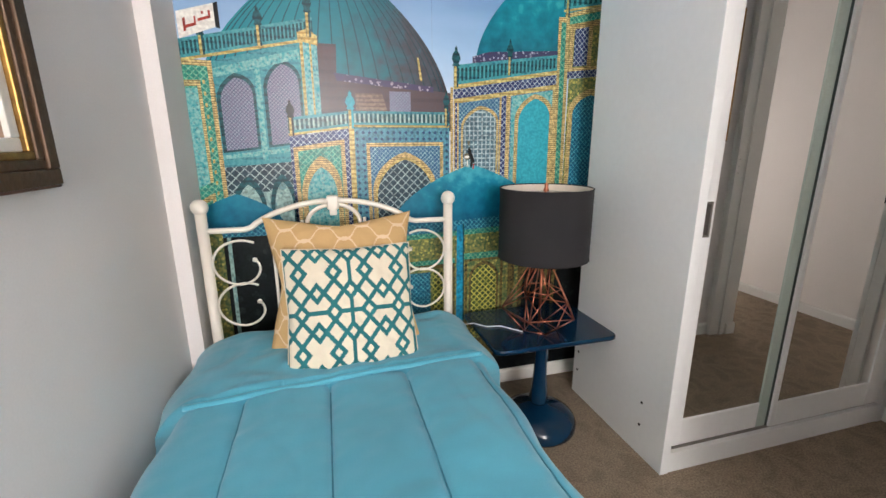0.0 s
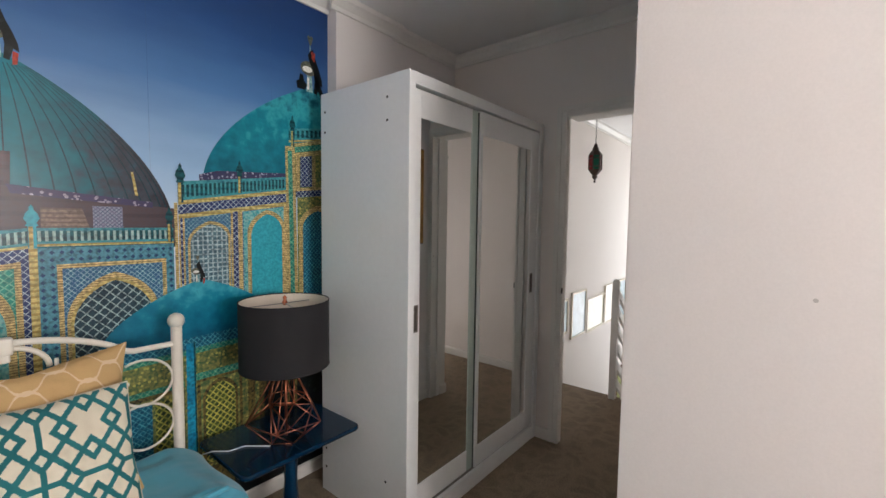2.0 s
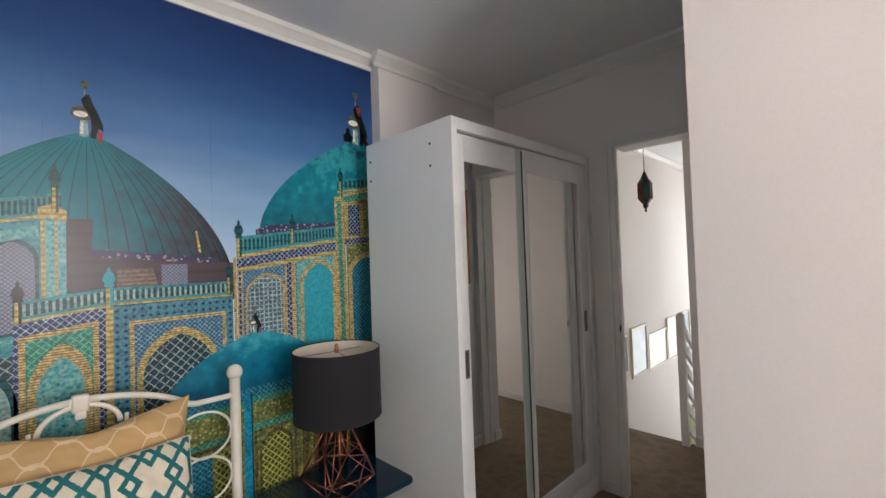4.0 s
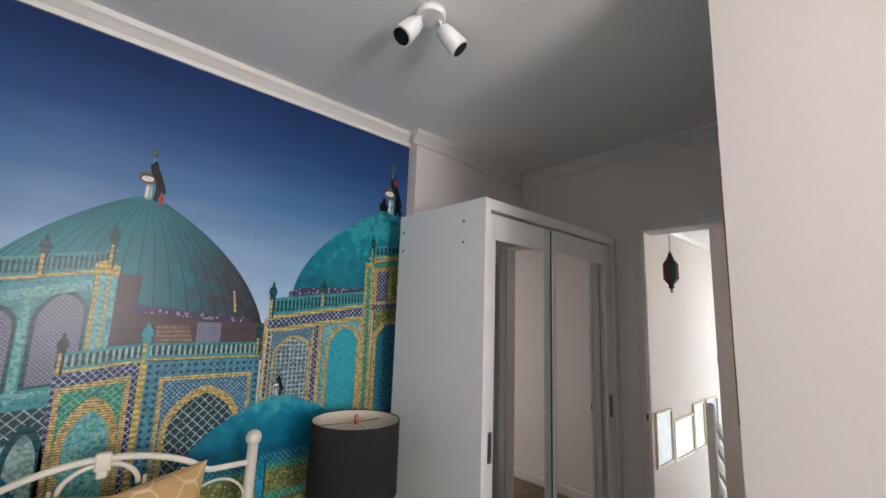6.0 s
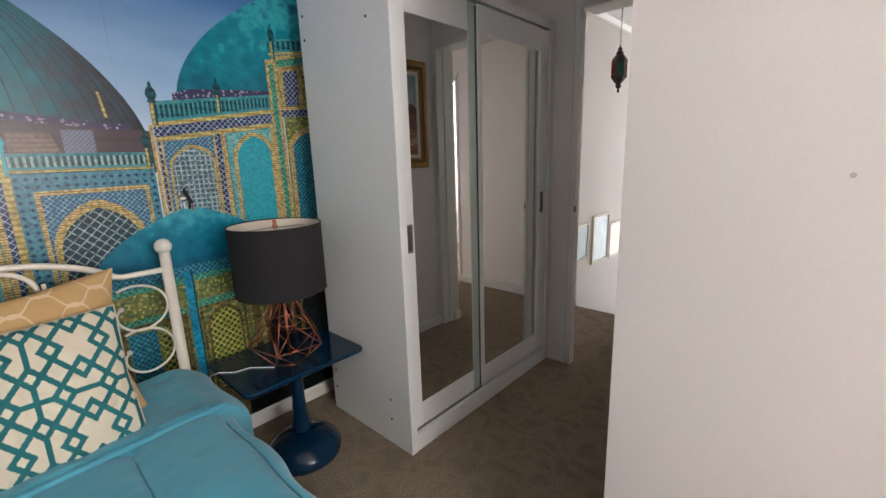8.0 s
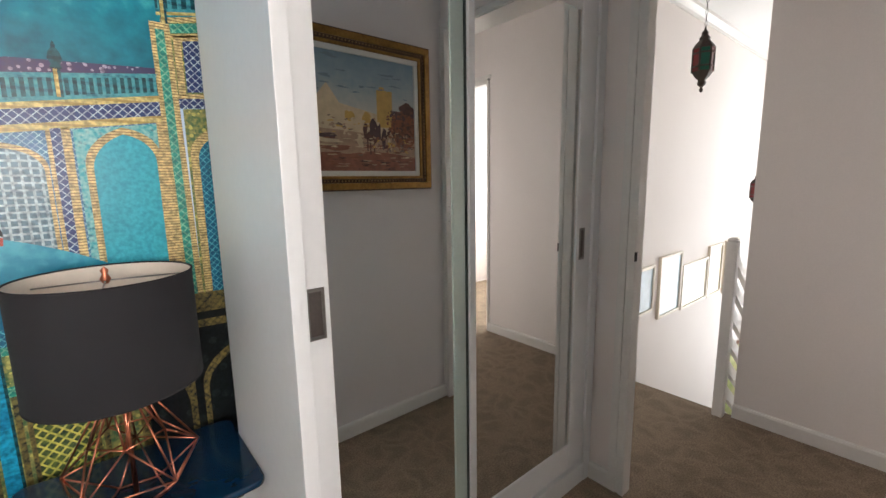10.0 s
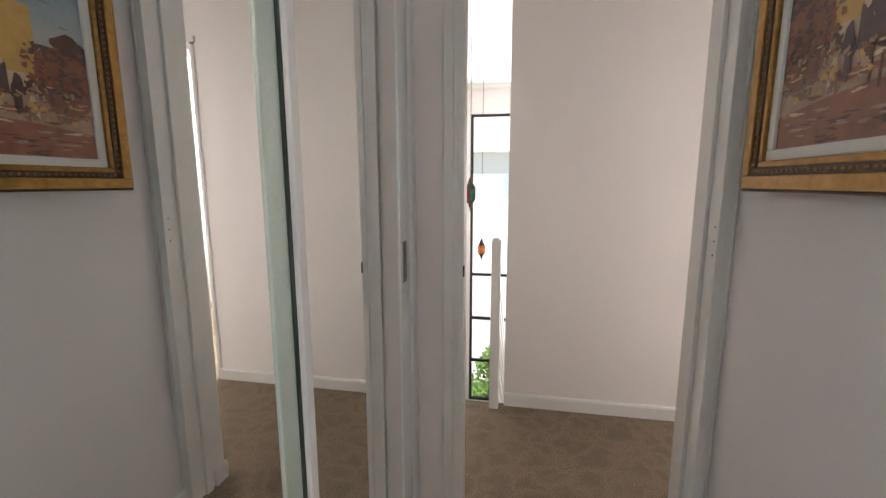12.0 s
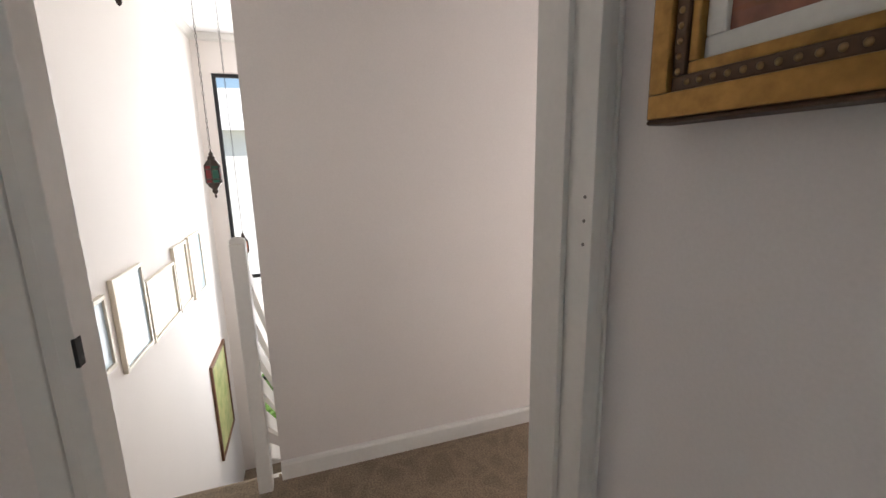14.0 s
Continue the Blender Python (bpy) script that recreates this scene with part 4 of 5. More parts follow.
# ---------------------------------------------------------------- printed wall mural (flat, so built flat)
MX0, MX1, MZ0, MZ1 = -0.15, 1.638, 0.075, H - 0.073
mural = thing("wall_mural_print", (0.75, YM - 0.002, MZ0), "glossy photographic wall mural of a turquoise tiled domed shrine", "wall mural")
P_SKY = ramp_mat("printed_sky", 1.35, 2.5, [(0, C(190, 208, 226)), (0.25, C(140, 172, 204)), (0.52, C(74, 114, 162)), (0.78, C(38, 72, 122)), (1, C(26, 50, 96))], streak=1, mottle=0.14)
P_DOME = ramp_mat("printed_ribbed_dome", 0.05, 0.92, [(0, C(18, 122, 134)), (0.35, C(18, 112, 126)), (0.6, C(26, 92, 106)), (0.78, C(56, 62, 74)), (1, C(40, 35, 43))], axis=0, mottle=0.5)
P_SEAM = ramp_mat("printed_sky_joint", 1.35, 2.5, [(0, C(176, 194, 212)), (0.5, C(66, 104, 150)), (1, C(22, 44, 88))])
P_RIB = print_mat("printed_rib", C(16, 62, 74), C(12, 46, 58), 0.02)
P_TURQ = ramp_mat("printed_turquoise_dome", 1.5, 2.15, [(0, C(8, 84, 104)), (0.35, C(12, 108, 126)), (0.55, C(14, 122, 138)), (0.75, C(52, 150, 160)), (1, C(12, 84, 104))], mottle=1.1)
P_TURQ2 = ramp_mat("printed_front_dome", 0.82, 1.18, [(0, C(6, 74, 104)), (0.4, C(12, 106, 134)), (0.65, C(20, 124, 148)), (0.85, C(66, 158, 176)), (1, C(14, 98, 124))], mottle=0.9)
P_GOLD = print_mat("printed_gold_border", C(216, 190, 130), C(126, 100, 62), 0.009, 0.3, "bands", c=C(92, 84, 60))
P_YEL = print_mat("printed_yellow_line", C(206, 188, 120), C(168, 142, 80), 0.02, 0.4, "bands")
P_BLUE = print_mat("printed_blue_diamonds", C(78, 140, 160), C(20, 54, 100), 0.026, 0.3, "diamonds")
P_PURP = print_mat("printed_violet_zigzag", C(36, 58, 100), C(186, 200, 206), 0.024, 0.15, "lattice", c=C(40, 40, 90))
P_TILE = print_mat("printed_blue_grey_tiles", C(48, 98, 124), C(156, 190, 196), 0.018, 0.16, "lattice", c=C(40, 82, 132))
P_AQUA = print_mat("printed_aqua_tiles", C(42, 138, 146), C(20, 98, 112), 0.016, 0.3, "spots", c=C(160, 204, 196))
P_GREEN = print_mat("printed_green_tiles", C(40, 138, 120), C(120, 180, 150), 0.024, 0.22, "lattice", c=C(14, 84, 84))
P_TEAL = print_mat("printed_teal_wall", C(44, 122, 132), C(28, 92, 108), 0.03, 0.3, "bands", c=C(90, 166, 170))
P_LAV = print_mat("printed_lavender_screen", C(138, 144, 160), C(70, 84, 108), 0.014, 0.32, "lattice", c=C(118, 112, 138))
P_LATT = print_mat("printed_dark_lattice", C(40, 66, 78), C(156, 178, 178), 0.036, 0.17, "lattice", c=C(26, 40, 54))
P_GREYL = print_mat("printed_grey_screen", C(84, 114, 126), C(170, 190, 194), 0.02, 0.3, "grid", c=C(44, 66, 80))
P_PLAIN = print_mat("printed_plain_turquoise", C(52, 158, 174), C(44, 150, 166), 0.012, 0.3, "spots", c=C(30, 134, 152))
P_DEEP = print_mat("printed_deep_blue_tiles", C(22, 96, 124), C(90, 168, 180), 0.022, 0.17, "lattice", c=C(12, 60, 92))
P_LIME = print_mat("printed_lime_lattice", C(36, 56, 40), C(196, 188, 92), 0.03, 0.26, "lattice", c=C(96, 112, 52))
P_OLIVE = print_mat("printed_olive_ornament", C(62, 90, 60), C(178, 170, 92), 0.02, 0.3, "spots", c=C(168, 156, 88))
P_BROWN = print_mat("printed_brown_ornament", C(74, 66, 42), C(24, 30, 30), 0.024, 0.3, "lattice", c=C(140, 122, 66))
P_DRUM = print_mat("printed_brown_drum", C(72, 62, 69), C(62, 54, 62), 0.05, 0.3, "bands", c=C(80, 62, 66))
P_SCRIPT = print_mat("printed_inscription_band", C(58, 54, 88), C(164, 158, 178), 0.016, 0.34, "spots", c=C(70, 58, 84))
P_BLACK = print_mat("printed_shadow", C(16, 20, 22), C(30, 40, 38), 0.05, 0.3, "spots")
P_DKTEAL = print_mat("printed_dark_teal", C(20, 84, 92), C(10, 54, 66), 0.03, 0.3, "bands")
P_POLE = print_mat("printed_blue_pole", C(30, 150, 188), C(22, 128, 168), 0.2, 0.3, "bands")
P_WHITE = print_mat("printed_white_board", C(226, 222, 214), C(214, 208, 200), 0.05, 0.3, "bands", c=C(200, 196, 190))
P_RED = print_mat("printed_red_script", C(168, 62, 48), C(168, 62, 48), 0.05)
P_FAINT = print_mat("printed_faint_shutter", C(136, 116, 104), C(104, 86, 80), 0.016, 0.4, "bands")
P_STONE = print_mat("printed_pale_plaster", C(150, 182, 178), C(104, 150, 156), 0.05, 0.3, "spots")


def lay(name, polys, material, layer):
    """Flat printed shapes of one ink, each a piece of its own, clipped to the paper's edges."""
    y = YM - 0.002 - 0.0003 * layer
    for p in polys:
        q = []
        for x, z in p:
            k = (min(MX1, max(MX0, x)), min(MZ1, max(MZ0, z)))
            if not q or abs(q[-1][0] - k[0]) + abs(q[-1][1] - k[1]) > 1e-5:
                q.append(k)
        while len(q) > 2 and abs(q[0][0] - q[-1][0]) + abs(q[0][1] - q[-1][1]) < 1e-5:
            q.pop()
        if len(q) < 3:
            continue
        bm = bmesh.new()
        f = bm.faces.new([bm.verts.new((x, y, z)) for x, z in q])
        f.normal_update()
        if f.normal.y > 0:
            f.normal_flip()
        part(name, bm, material, mural, fix=False)


class Bay:
    """A slanted facade strip: x0 with its bottom and top, x1 with its bottom and top."""

    def __init__(self, x0, b0, t0, x1, b1, t1):
        self.k = (x0, b0, t0, x1, b1, t1)

    def at(self, s, t):
        x0, b0, t0, x1, b1, t1 = self.k
        b, tt = b0 + (b1 - b0) * s, t0 + (t1 - t0) * s
        return (x0 + (x1 - x0) * s, b + (tt - b) * t)

    def rect(self, s0, s1, t0, t1):
        return [self.at(s0, t0), self.at(s1, t0), self.at(s1, t1), self.at(s0, t1)]

    def arch(self, s0, s1, t0, ts, tt, n=9):
        m, pts = (s0 + s1) / 2, [self.at(s0, t0), self.at(s1, t0)]
        for i in range(n + 1):
            k = i / n
            pts.append(self.at(s1 + (m - s1) * (1 - math.cos(k * 1.25)) / (1 - math.cos(1.25)), ts + (tt - ts) * math.sin(k * 1.25) / math.sin(1.25)))
        for i in range(n - 1, -1, -1):
            k = i / n
            pts.append(self.at(s0 + (m - s0) * (1 - math.cos(k * 1.25)) / (1 - math.cos(1.25)), ts + (tt - ts) * math.sin(k * 1.25) / math.sin(1.25)))
        return pts

    def border(self, s0, s1, t0, t1, ws, wt):
        return [self.rect(s0, s0 + ws, t0, t1), self.rect(s1 - ws, s1, t0, t1), self.rect(s0 + ws, s1 - ws, t1 - wt, t1)]


def dome_r(t, a, b):
    return max(0.0, 1 - t ** a) ** b


def dome(cx, z0, z1, wl, wr, a, b, material, layer, ribs=0):
    pts = []
    for side, w in ((1, wr), (-1, wl)):
        run = [(cx + side * w * dome_r(i / 28, a, b), z0 + (z1 - z0) * i / 28) for i in range(29)]
        pts += run if side == 1 else run[::-1][1:]
    lay("printed_dome", [pts], material, layer)
    for k in range(1, ribs):
        s = -1 + 2 * k / ribs
        w = wr if s > 0 else wl
        s = math.sin(s * 1.45)
        run = [(i / 20, cx + s * w * dome_r(i / 20, a, b), z0 + (z1 - z0) * i / 20) for i in range(20)]
        lay("printed_rib", [[(x - 0.003 * (1 - 0.7 * t), z) for t, x, z in run] + [(x + 0.003 * (1 - 0.7 * t), z) for t, x, z in run[::-1]]], P_RIB, layer + 1)


def balustrade(x0, b0, t0, x1, b1, t1, n, layer, back=None):
    q = Bay(x0, b0, t0, x1, b1, t1)
    lay("printed_parapet", [q.rect(0, 1, 0, 1)], back or P_DKTEAL, layer)
    lay("printed_rail", [q.rect(0, 1, 0.82, 1.0), q.rect(0, 1, 0.0, 0.16)], P_TEAL, layer + 1)
    lay("printed_baluster", [q.rect((k + 0.25) / n, (k + 0.7) / n, 0.16, 0.82) for k in range(n)], P_STONE if back else P_TEAL, layer + 1)
    lay("printed_cornice_line", [q.rect(0, 1, -0.16, 0.0)], P_YEL, layer + 1)


def pinnacle(x, z0, z1, w, material, layer):
    h = z1 - z0
    prof = [(0.5, 0), (0.5, 0.5), (0.8, 0.52), (0.55, 0.58), (0.95, 0.68), (0.7, 0.8), (0.25, 0.88), (0.3, 0.92), (0.0, 1.0)]
    pts = [(x + w * r, z0 + h * t) for r, t in prof] + [(x - w * r, z0 + h * t) for r, t in prof[::-1][1:]]
    lay("printed_pinnacle", [pts], material, layer)
    lay("printed_shaft", [[(x - w * 0.42, z0), (x + w * 0.1, z0), (x + w * 0.1, z0 + h * 0.5), (x - w * 0.42, z0 + h * 0.5)]], P_YEL, layer + 1)


whole = Bay(MX0, MZ0, MZ1, MX1, MZ0, MZ1)
lay("printed_sky", [whole.rect(0, 1, 0, 1)], P_SKY, 0)
lay("paper_joint", [[(x, 1.3), (x + 0.0018, 1.3), (x + 0.0018, MZ1), (x, MZ1)] for x in (0.275, 0.795, 1.31)], P_SEAM, 0.6)
# far domes
dome(0.39, 1.28, 1.925, 0.52, 0.495, 2.1, 0.85, P_DOME, 2, ribs=22)
lay("printed_drum", [[(0.33, 1.30), (0.885, 1.30), (0.875, 1.44), (0.62, 1.46), (0.40, 1.49), (0.405, 1.61), (0.33, 1.61)]], P_DRUM, 4)
lay("printed_inscription", [[(0.40, 1.475), (0.62, 1.455), (0.80, 1.44), (0.80, 1.462), (0.62, 1.48), (0.39, 1.505)]], P_SCRIPT, 5)
lay("printed_shutter", [[(0.47, 1.36), (0.60, 1.36), (0.58, 1.43), (0.47, 1.43)]], P_FAINT, 5)
lay("printed_grille", [[(0.61, 1.36), (0.70, 1.36), (0.70, 1.44), (0.61, 1.44)]], P_LAV, 5)
lay("printed_slit", [[(0.742, 1.485), (0.752, 1.485), (0.738, 1.575), (0.730, 1.575)]], P_YEL, 5)
dome(1.535, 1.56, 2.095, 0.545, 0.53, 1.85, 0.88, P_TURQ, 2)
lay("printed_drum", [[(0.975, 1.55), (1.43, 1.57), (1.43, 1.635), (1.05, 1.612), (0.975, 1.59)]], P_SCRIPT, 4)


def finial(x, z0, z1, layer=5, bird=False):
    """Gilt dome spike: neck, swelling knob with its shine, heart-shaped tip and a dark cloth tied to it."""
    h = z1 - z0

    def oval(cx, cz, rx, rz):
        return [(x + h * (cx + rx * math.cos(a)), z0 + h * (cz + rz * math.sin(a))) for a in [k * math.tau / 18 for k in range(18)]]

    def shape(pts):
        return [(x + h * a, z0 + h * b) for a, b in pts]

    lay("printed_finial", [shape([(-0.075, -0.02), (0.06, -0.02), (0.045, 0.3), (-0.055, 0.3)]), shape([(0.0, 0.5), (0.02, 0.5), (0.02, 0.84), (0.0, 0.84)])], P_STONE, layer)
    lay("printed_knob", [oval(-0.02, 0.4, 0.17, 0.13)], P_KNOB, layer + 0.5)
    lay("printed_knob_shine", [oval(-0.05, 0.38, 0.1, 0.055), shape([(-0.06, 0.02), (-0.01, 0.02), (-0.01, 0.24), (-0.05, 0.24)])], P_WHITE, layer + 1)
    lay("printed_tip", [shape([(0.0, 0.82), (0.03, 0.82), (0.075, 0.97), (0.04, 1.0), (0.012, 0.97), (-0.02, 1.0), (-0.05, 0.96)])], P_KNOB, layer + 1)
    lay("printed_cloth", [shape([(0.02, 0.74), (0.07, 0.76), (0.13, 0.58), (0.2, 0.42), (0.26, 0.24), (0.27, 0.12), (0.2, 0.16), (0.15, -0.04), (0.08, -0.02), (0.1, 0.2), (0.08, 0.38), (0.0, 0.5), (-0.04, 0.64)])], P_BLACK, layer + 1.5)
    lay("printed_pennant", [shape([(0.19, 0.12), (0.26, 0.1), (0.24, -0.08), (0.18, -0.1)]) if not bird else shape([(0.03, 0.72), (0.12, 0.7), (0.1, 0.54), (0.04, 0.6)])], P_RED, layer + 2)
    if bird:
        lay("printed_bird", [shape([(-0.26, 0.0), (-0.1, 0.0), (-0.06, 0.1), (-0.12, 0.16), (-0.14, 0.26), (-0.2, 0.27), (-0.22, 0.16), (-0.28, 0.12)])], P_BLACK, layer + 1)
        lay("printed_cloth", [shape([(0.1, 0.34), (0.2, 0.2), (0.28, 0.02), (0.22, -0.06), (0.12, 0.12)])], P_BLACK, layer + 1.5)


P_KNOB = print_mat("printed_tarnished_gilt", C(70, 74, 66), C(44, 46, 44), 0.02, 0.3, "bands", c=C(120, 116, 96))
finial(0.385, 1.91, 2.11)
finial(1.525, 2.075, 2.36, bird=True)

# lower ground of the print
lay("printed_lower_wall", [whole.rect(0, 1, 0, 0.34)], P_GREEN, 1)

# left back pavilion
A = Bay(-0.06, 1.13, 1.525, 0.27, 1.16, 1.615)
lay("printed_facade", [A.rect(0, 1, 0, 1)], P_TEAL, 6)
lay("printed_facade_light", [A.rect(0.02, 0.98, 0.86, 0.94), A.rect(0.0, 1.0, 0.1, 0.14)], P_AQUA, 7.4)
lay("printed_facade_light", [A.rect(0.47, 0.53, 0.05, 0.9)], P_AQUA, 7)
lay("printed_arch", [A.arch(0.04, 0.46, 0.16, 0.66, 0.86), A.arch(0.55, 0.98, 0.16, 0.68, 0.88)], P_DKTEAL, 7)
lay("printed_arch_screen", [A.arch(0.08, 0.43, 0.18, 0.64, 0.82), A.arch(0.59, 0.95, 0.18, 0.66, 0.85)], P_LAV, 8)
lay("printed_spot", [A.rect(0.015 + 0.0, 0.035, 0.5 + 0.04 * k, 0.52 + 0.04 * k) for k in range(8)], P_YEL, 8)
balustrade(-0.15, 1.535, 1.60, 0.32, 1.63, 1.70, 34, 8)
pinnacle(-0.075, 1.55, 1.68, 0.018, P_DKTEAL, 11)
pinnacle(0.125, 1.59, 1.73, 0.018, P_DKTEAL, 11)
pinnacle(0.305, 1.63, 1.80, 0.018, P_DKTEAL, 11)
K = Bay(0.268, 1.34, 1.63, 0.332, 1.34, 1.62)
lay("printed_pillar", [K.rect(0, 1, 0, 1)], P_AQUA, 8)
lay("printed_pillar_edge", [K.rect(0, 0.18, 0, 1), K.rect(0.55, 0.66, 0, 1)], P_YEL, 9)
lay("printed_capital", [[(0.262, 1.615), (0.335, 1.60), (0.335, 1.635), (0.30, 1.66), (0.262, 1.645)]], P_YEL, 10)
# sign board with unreadable script
S = Bay(-0.145, 1.60, 1.69, -0.02, 1.645, 1.725)
lay("printed_board", [S.rect(0, 1, 0, 1)], P_WHITE, 12)
lay("printed_board_side", [[(-0.02, 1.645), (-0.005, 1.64), (-0.005, 1.73), (-0.02, 1.725)]], P_BLACK, 12)
lay("printed_script_bar", [S.rect(0.15, 0.22, 0.2, 0.7), S.rect(0.22, 0.5, 0.3, 0.42), S.rect(0.45, 0.5, 0.42, 0.66), S.rect(0.55, 0.9, 0.42, 0.54), S.rect(0.66, 0.72, 0.66, 0.78), S.rect(0.84, 0.9, 0.5, 0.75)], P_RED, 13)
# far left tower strip
B = Bay(-0.15, 0.80, 1.535, -0.05, 0.86, 1.53)
lay("printed_tower", [B.rect(0, 1, 0, 1)], P_GREEN, 7)
lay("printed_tower_gold", B.border(-0.2, 1.0, 0.0, 1.0, 0.16, 0.03) + B.border(-0.3, 0.55, 0.36, 0.9, 0.12, 0.03) + B.border(-0.3, 0.55, 0.02, 0.3, 0.12, 0.03), P_GOLD, 8)
lay("printed_tower_panel", [B.rect(0, 0.42, 0.36, 0.86)], P_AQUA, 8)
lay("printed_tower_dot", [B.rect(0.62, 0.7, 0.04 + 0.06 * k, 0.06 + 0.06 * k) for k in range(15)], P_YEL, 9)
# arcade under the back pavilion
D = Bay(-0.05, 0.86, 1.14, 0.21, 0.86, 1.16)
lay("printed_arcade", [D.rect(0, 1, 0, 1)], P_STONE, 7)
lay("printed_arcade_screen", [D.rect(0, 1, 0.62, 1.0)], P_LATT, 8)
lay("printed_arcade_arch", [D.arch(0.06, 0.54, 0, 0.4, 0.85), D.arch(0.6, 1.0, 0, 0.4, 0.85)], P_DKTEAL, 9)
lay("printed_arcade_light", [D.arch(0.12, 0.48, 0, 0.36, 0.74), D.arch(0.66, 0.94, 0, 0.36, 0.74)], P_STONE, 10)

# centre pavilion, left facet
L = Bay(0.20, 0.50, 1.255, 0.44, 0.50, 1.295)
lay("printed_facet", [L.rect(0, 1, 0, 1)], P_PURP, 9)
lay("printed_gold_frame", L.border(0.05, 0.9, 0, 0.945, 0.07, 0.025), P_GOLD, 10)
lay("printed_facet_tiles", [L.rect(0.12, 0.83, 0, 0.92)], P_GREEN, 10)
lay("printed_arch", [L.arch(0.13, 0.82, 0, 0.68, 0.88)], P_GOLD, 11)
lay("printed_arch_tiles", [L.arch(0.22, 0.73, 0, 0.66, 0.82)], P_AQUA, 12)
lay("printed_corner_strip", [[(0.432, 0.5), (0.455, 0.5), (0.458, 1.29), (0.436, 1.29)]], P_YEL, 12)
# centre pavilion, right facet
R = Bay(0.455, 0.50, 1.29, 0.87, 0.50, 1.295)
lay("printed_facet", [R.rect(0, 1, 0, 1)], P_BLUE, 9)
lay("printed_gold_frame", R.border(0.12, 0.93, 0, 0.925, 0.035, 0.02), P_GOLD, 10)
lay("printed_facet_tiles", [R.rect(0.155, 0.895, 0, 0.905)], P_TILE, 10)
lay("printed_arch", [R.arch(0.17, 0.86, 0, 0.66, 0.875)], P_GOLD, 11)
lay("printed_arch_rim", [R.arch(0.195, 0.835, 0, 0.645, 0.85)], P_YEL, 12)
lay("printed_arch_lattice", [R.arch(0.215, 0.815, 0, 0.635, 0.835)], P_LATT, 13)
balustrade(0.20, 1.27, 1.33, 0.435, 1.30, 1.36, 13, 13, P_DKTEAL)
balustrade(0.455, 1.305, 1.36, 0.87, 1.305, 1.36, 22, 13, P_DKTEAL)
pinnacle(0.212, 1.26, 1.40, 0.018, P_BLACK, 16)
pinnacle(0.447, 1.29, 1.44, 0.021, P_PLAIN, 16)
pinnacle(0.856, 1.30, 1.45, 0.016, P_DKTEAL, 16)

# right pavilion
G = Bay(0.89, 0.80, 1.465, 1.40, 0.84, 1.545)
lay("printed_facade", [G.rect(0, 1, 0, 1)], P_TILE, 9)
lay("printed_violet_band", [G.rect(0, 1, 0.925, 0.985)], P_PURP, 10)
lay("printed_gold_line", [G.rect(0, 1, 0.985, 1.005), G.rect(0, 1, 0.895, 0.925)], P_YEL, 11)
lay("printed_column", [G.rect(0.0, 0.045, 0, 0.9), G.rect(0.42, 0.44, 0, 0.9), G.rect(0.485, 0.525, 0, 0.9), G.rect(-0.03, -0.005, 0, 1.0), G.rect(0.935, 1.0, 0, 0.9)], P_GOLD, 11)
lay("printed_column_inlay", [G.rect(0.44, 0.485, 0, 0.9), G.rect(0.012, 0.03, 0, 0.9)], P_PURP, 12)
lay("printed_arch", [G.arch(0.065, 0.415, 0, 0.74, 0.86), G.arch(0.57, 0.945, 0, 0.74, 0.885)], P_GOLD, 12)
lay("printed_spandrel", [G.rect(0.535, 0.935, 0.0, 0.89)], P_AQUA, 10)
lay("printed_arch_screen", [G.arch(0.085, 0.395, 0, 0.73, 0.838)], P_GREYL, 13)
lay("printed_arch_plain", [G.arch(0.605, 0.915, 0, 0.72, 0.855)], P_PLAIN, 13)
lay("printed_tall_column", [[(1.392, 0.8), (1.448, 0.8), (1.432, 1.77), (1.378, 1.77)]], P_GOLD, 14)
lay("printed_column_tiles", [[(1.405, 0.8), (1.43, 0.8), (1.416, 1.75), (1.392, 1.75)]], P_GREEN, 15)
E2 = Bay(1.445, 0.80, 1.515, 1.638, 0.80, 1.535)
lay("printed_side_bay", [E2.rect(0, 1, 0, 1)], P_OLIVE, 9)
lay("printed_arch", [E2.arch(0.04, 1.2, 0, 0.80, 0.93)], P_GOLD, 10)
lay("printed_arch_screen", [E2.arch(0.16, 1.1, 0, 0.78, 0.89)], P_DEEP, 11)
T = Bay(1.43, 1.515, 1.79, 1.638, 1.535, 1.84)
lay("printed_tower", [T.rect(0, 1, 0, 1)], P_OLIVE, 9)
lay("printed_violet_band", [T.rect(0, 1, 0.0, 0.12)], P_PURP, 10)
lay("printed_gold_frame", T.border(0.04, 0.98, 0.14, 0.8, 0.1, 0.06) + [T.rect(0, 1, 0.11, 0.16), T.rect(0.5, 0.6, 0.16, 0.78), T.rect(-0.1, 1, 0.94, 1.0), T.rect(-0.1, 1, 0.78, 0.82)], P_GOLD, 11)
lay("printed_tower_tiles", [T.rect(0.16, 0.5, 0.18, 0.74)], P_PURP, 11)
lay("printed_violet_band", [T.rect(-0.1, 1, 0.83, 0.93)], P_GREEN, 12)
balustrade(1.40, 1.80, 1.86, 1.638, 1.845, 1.90, 9, 12)
pinnacle(1.42, 1.77, 1.93, 0.018, P_DKTEAL, 15)
balustrade(0.91, 1.475, 1.555, 1.385, 1.55, 1.615, 26, 13)
pinnacle(0.90, 1.465, 1.63, 0.021, P_DKTEAL, 16)
pinnacle(1.148, 1.52, 1.67, 0.017, P_DKTEAL, 16)

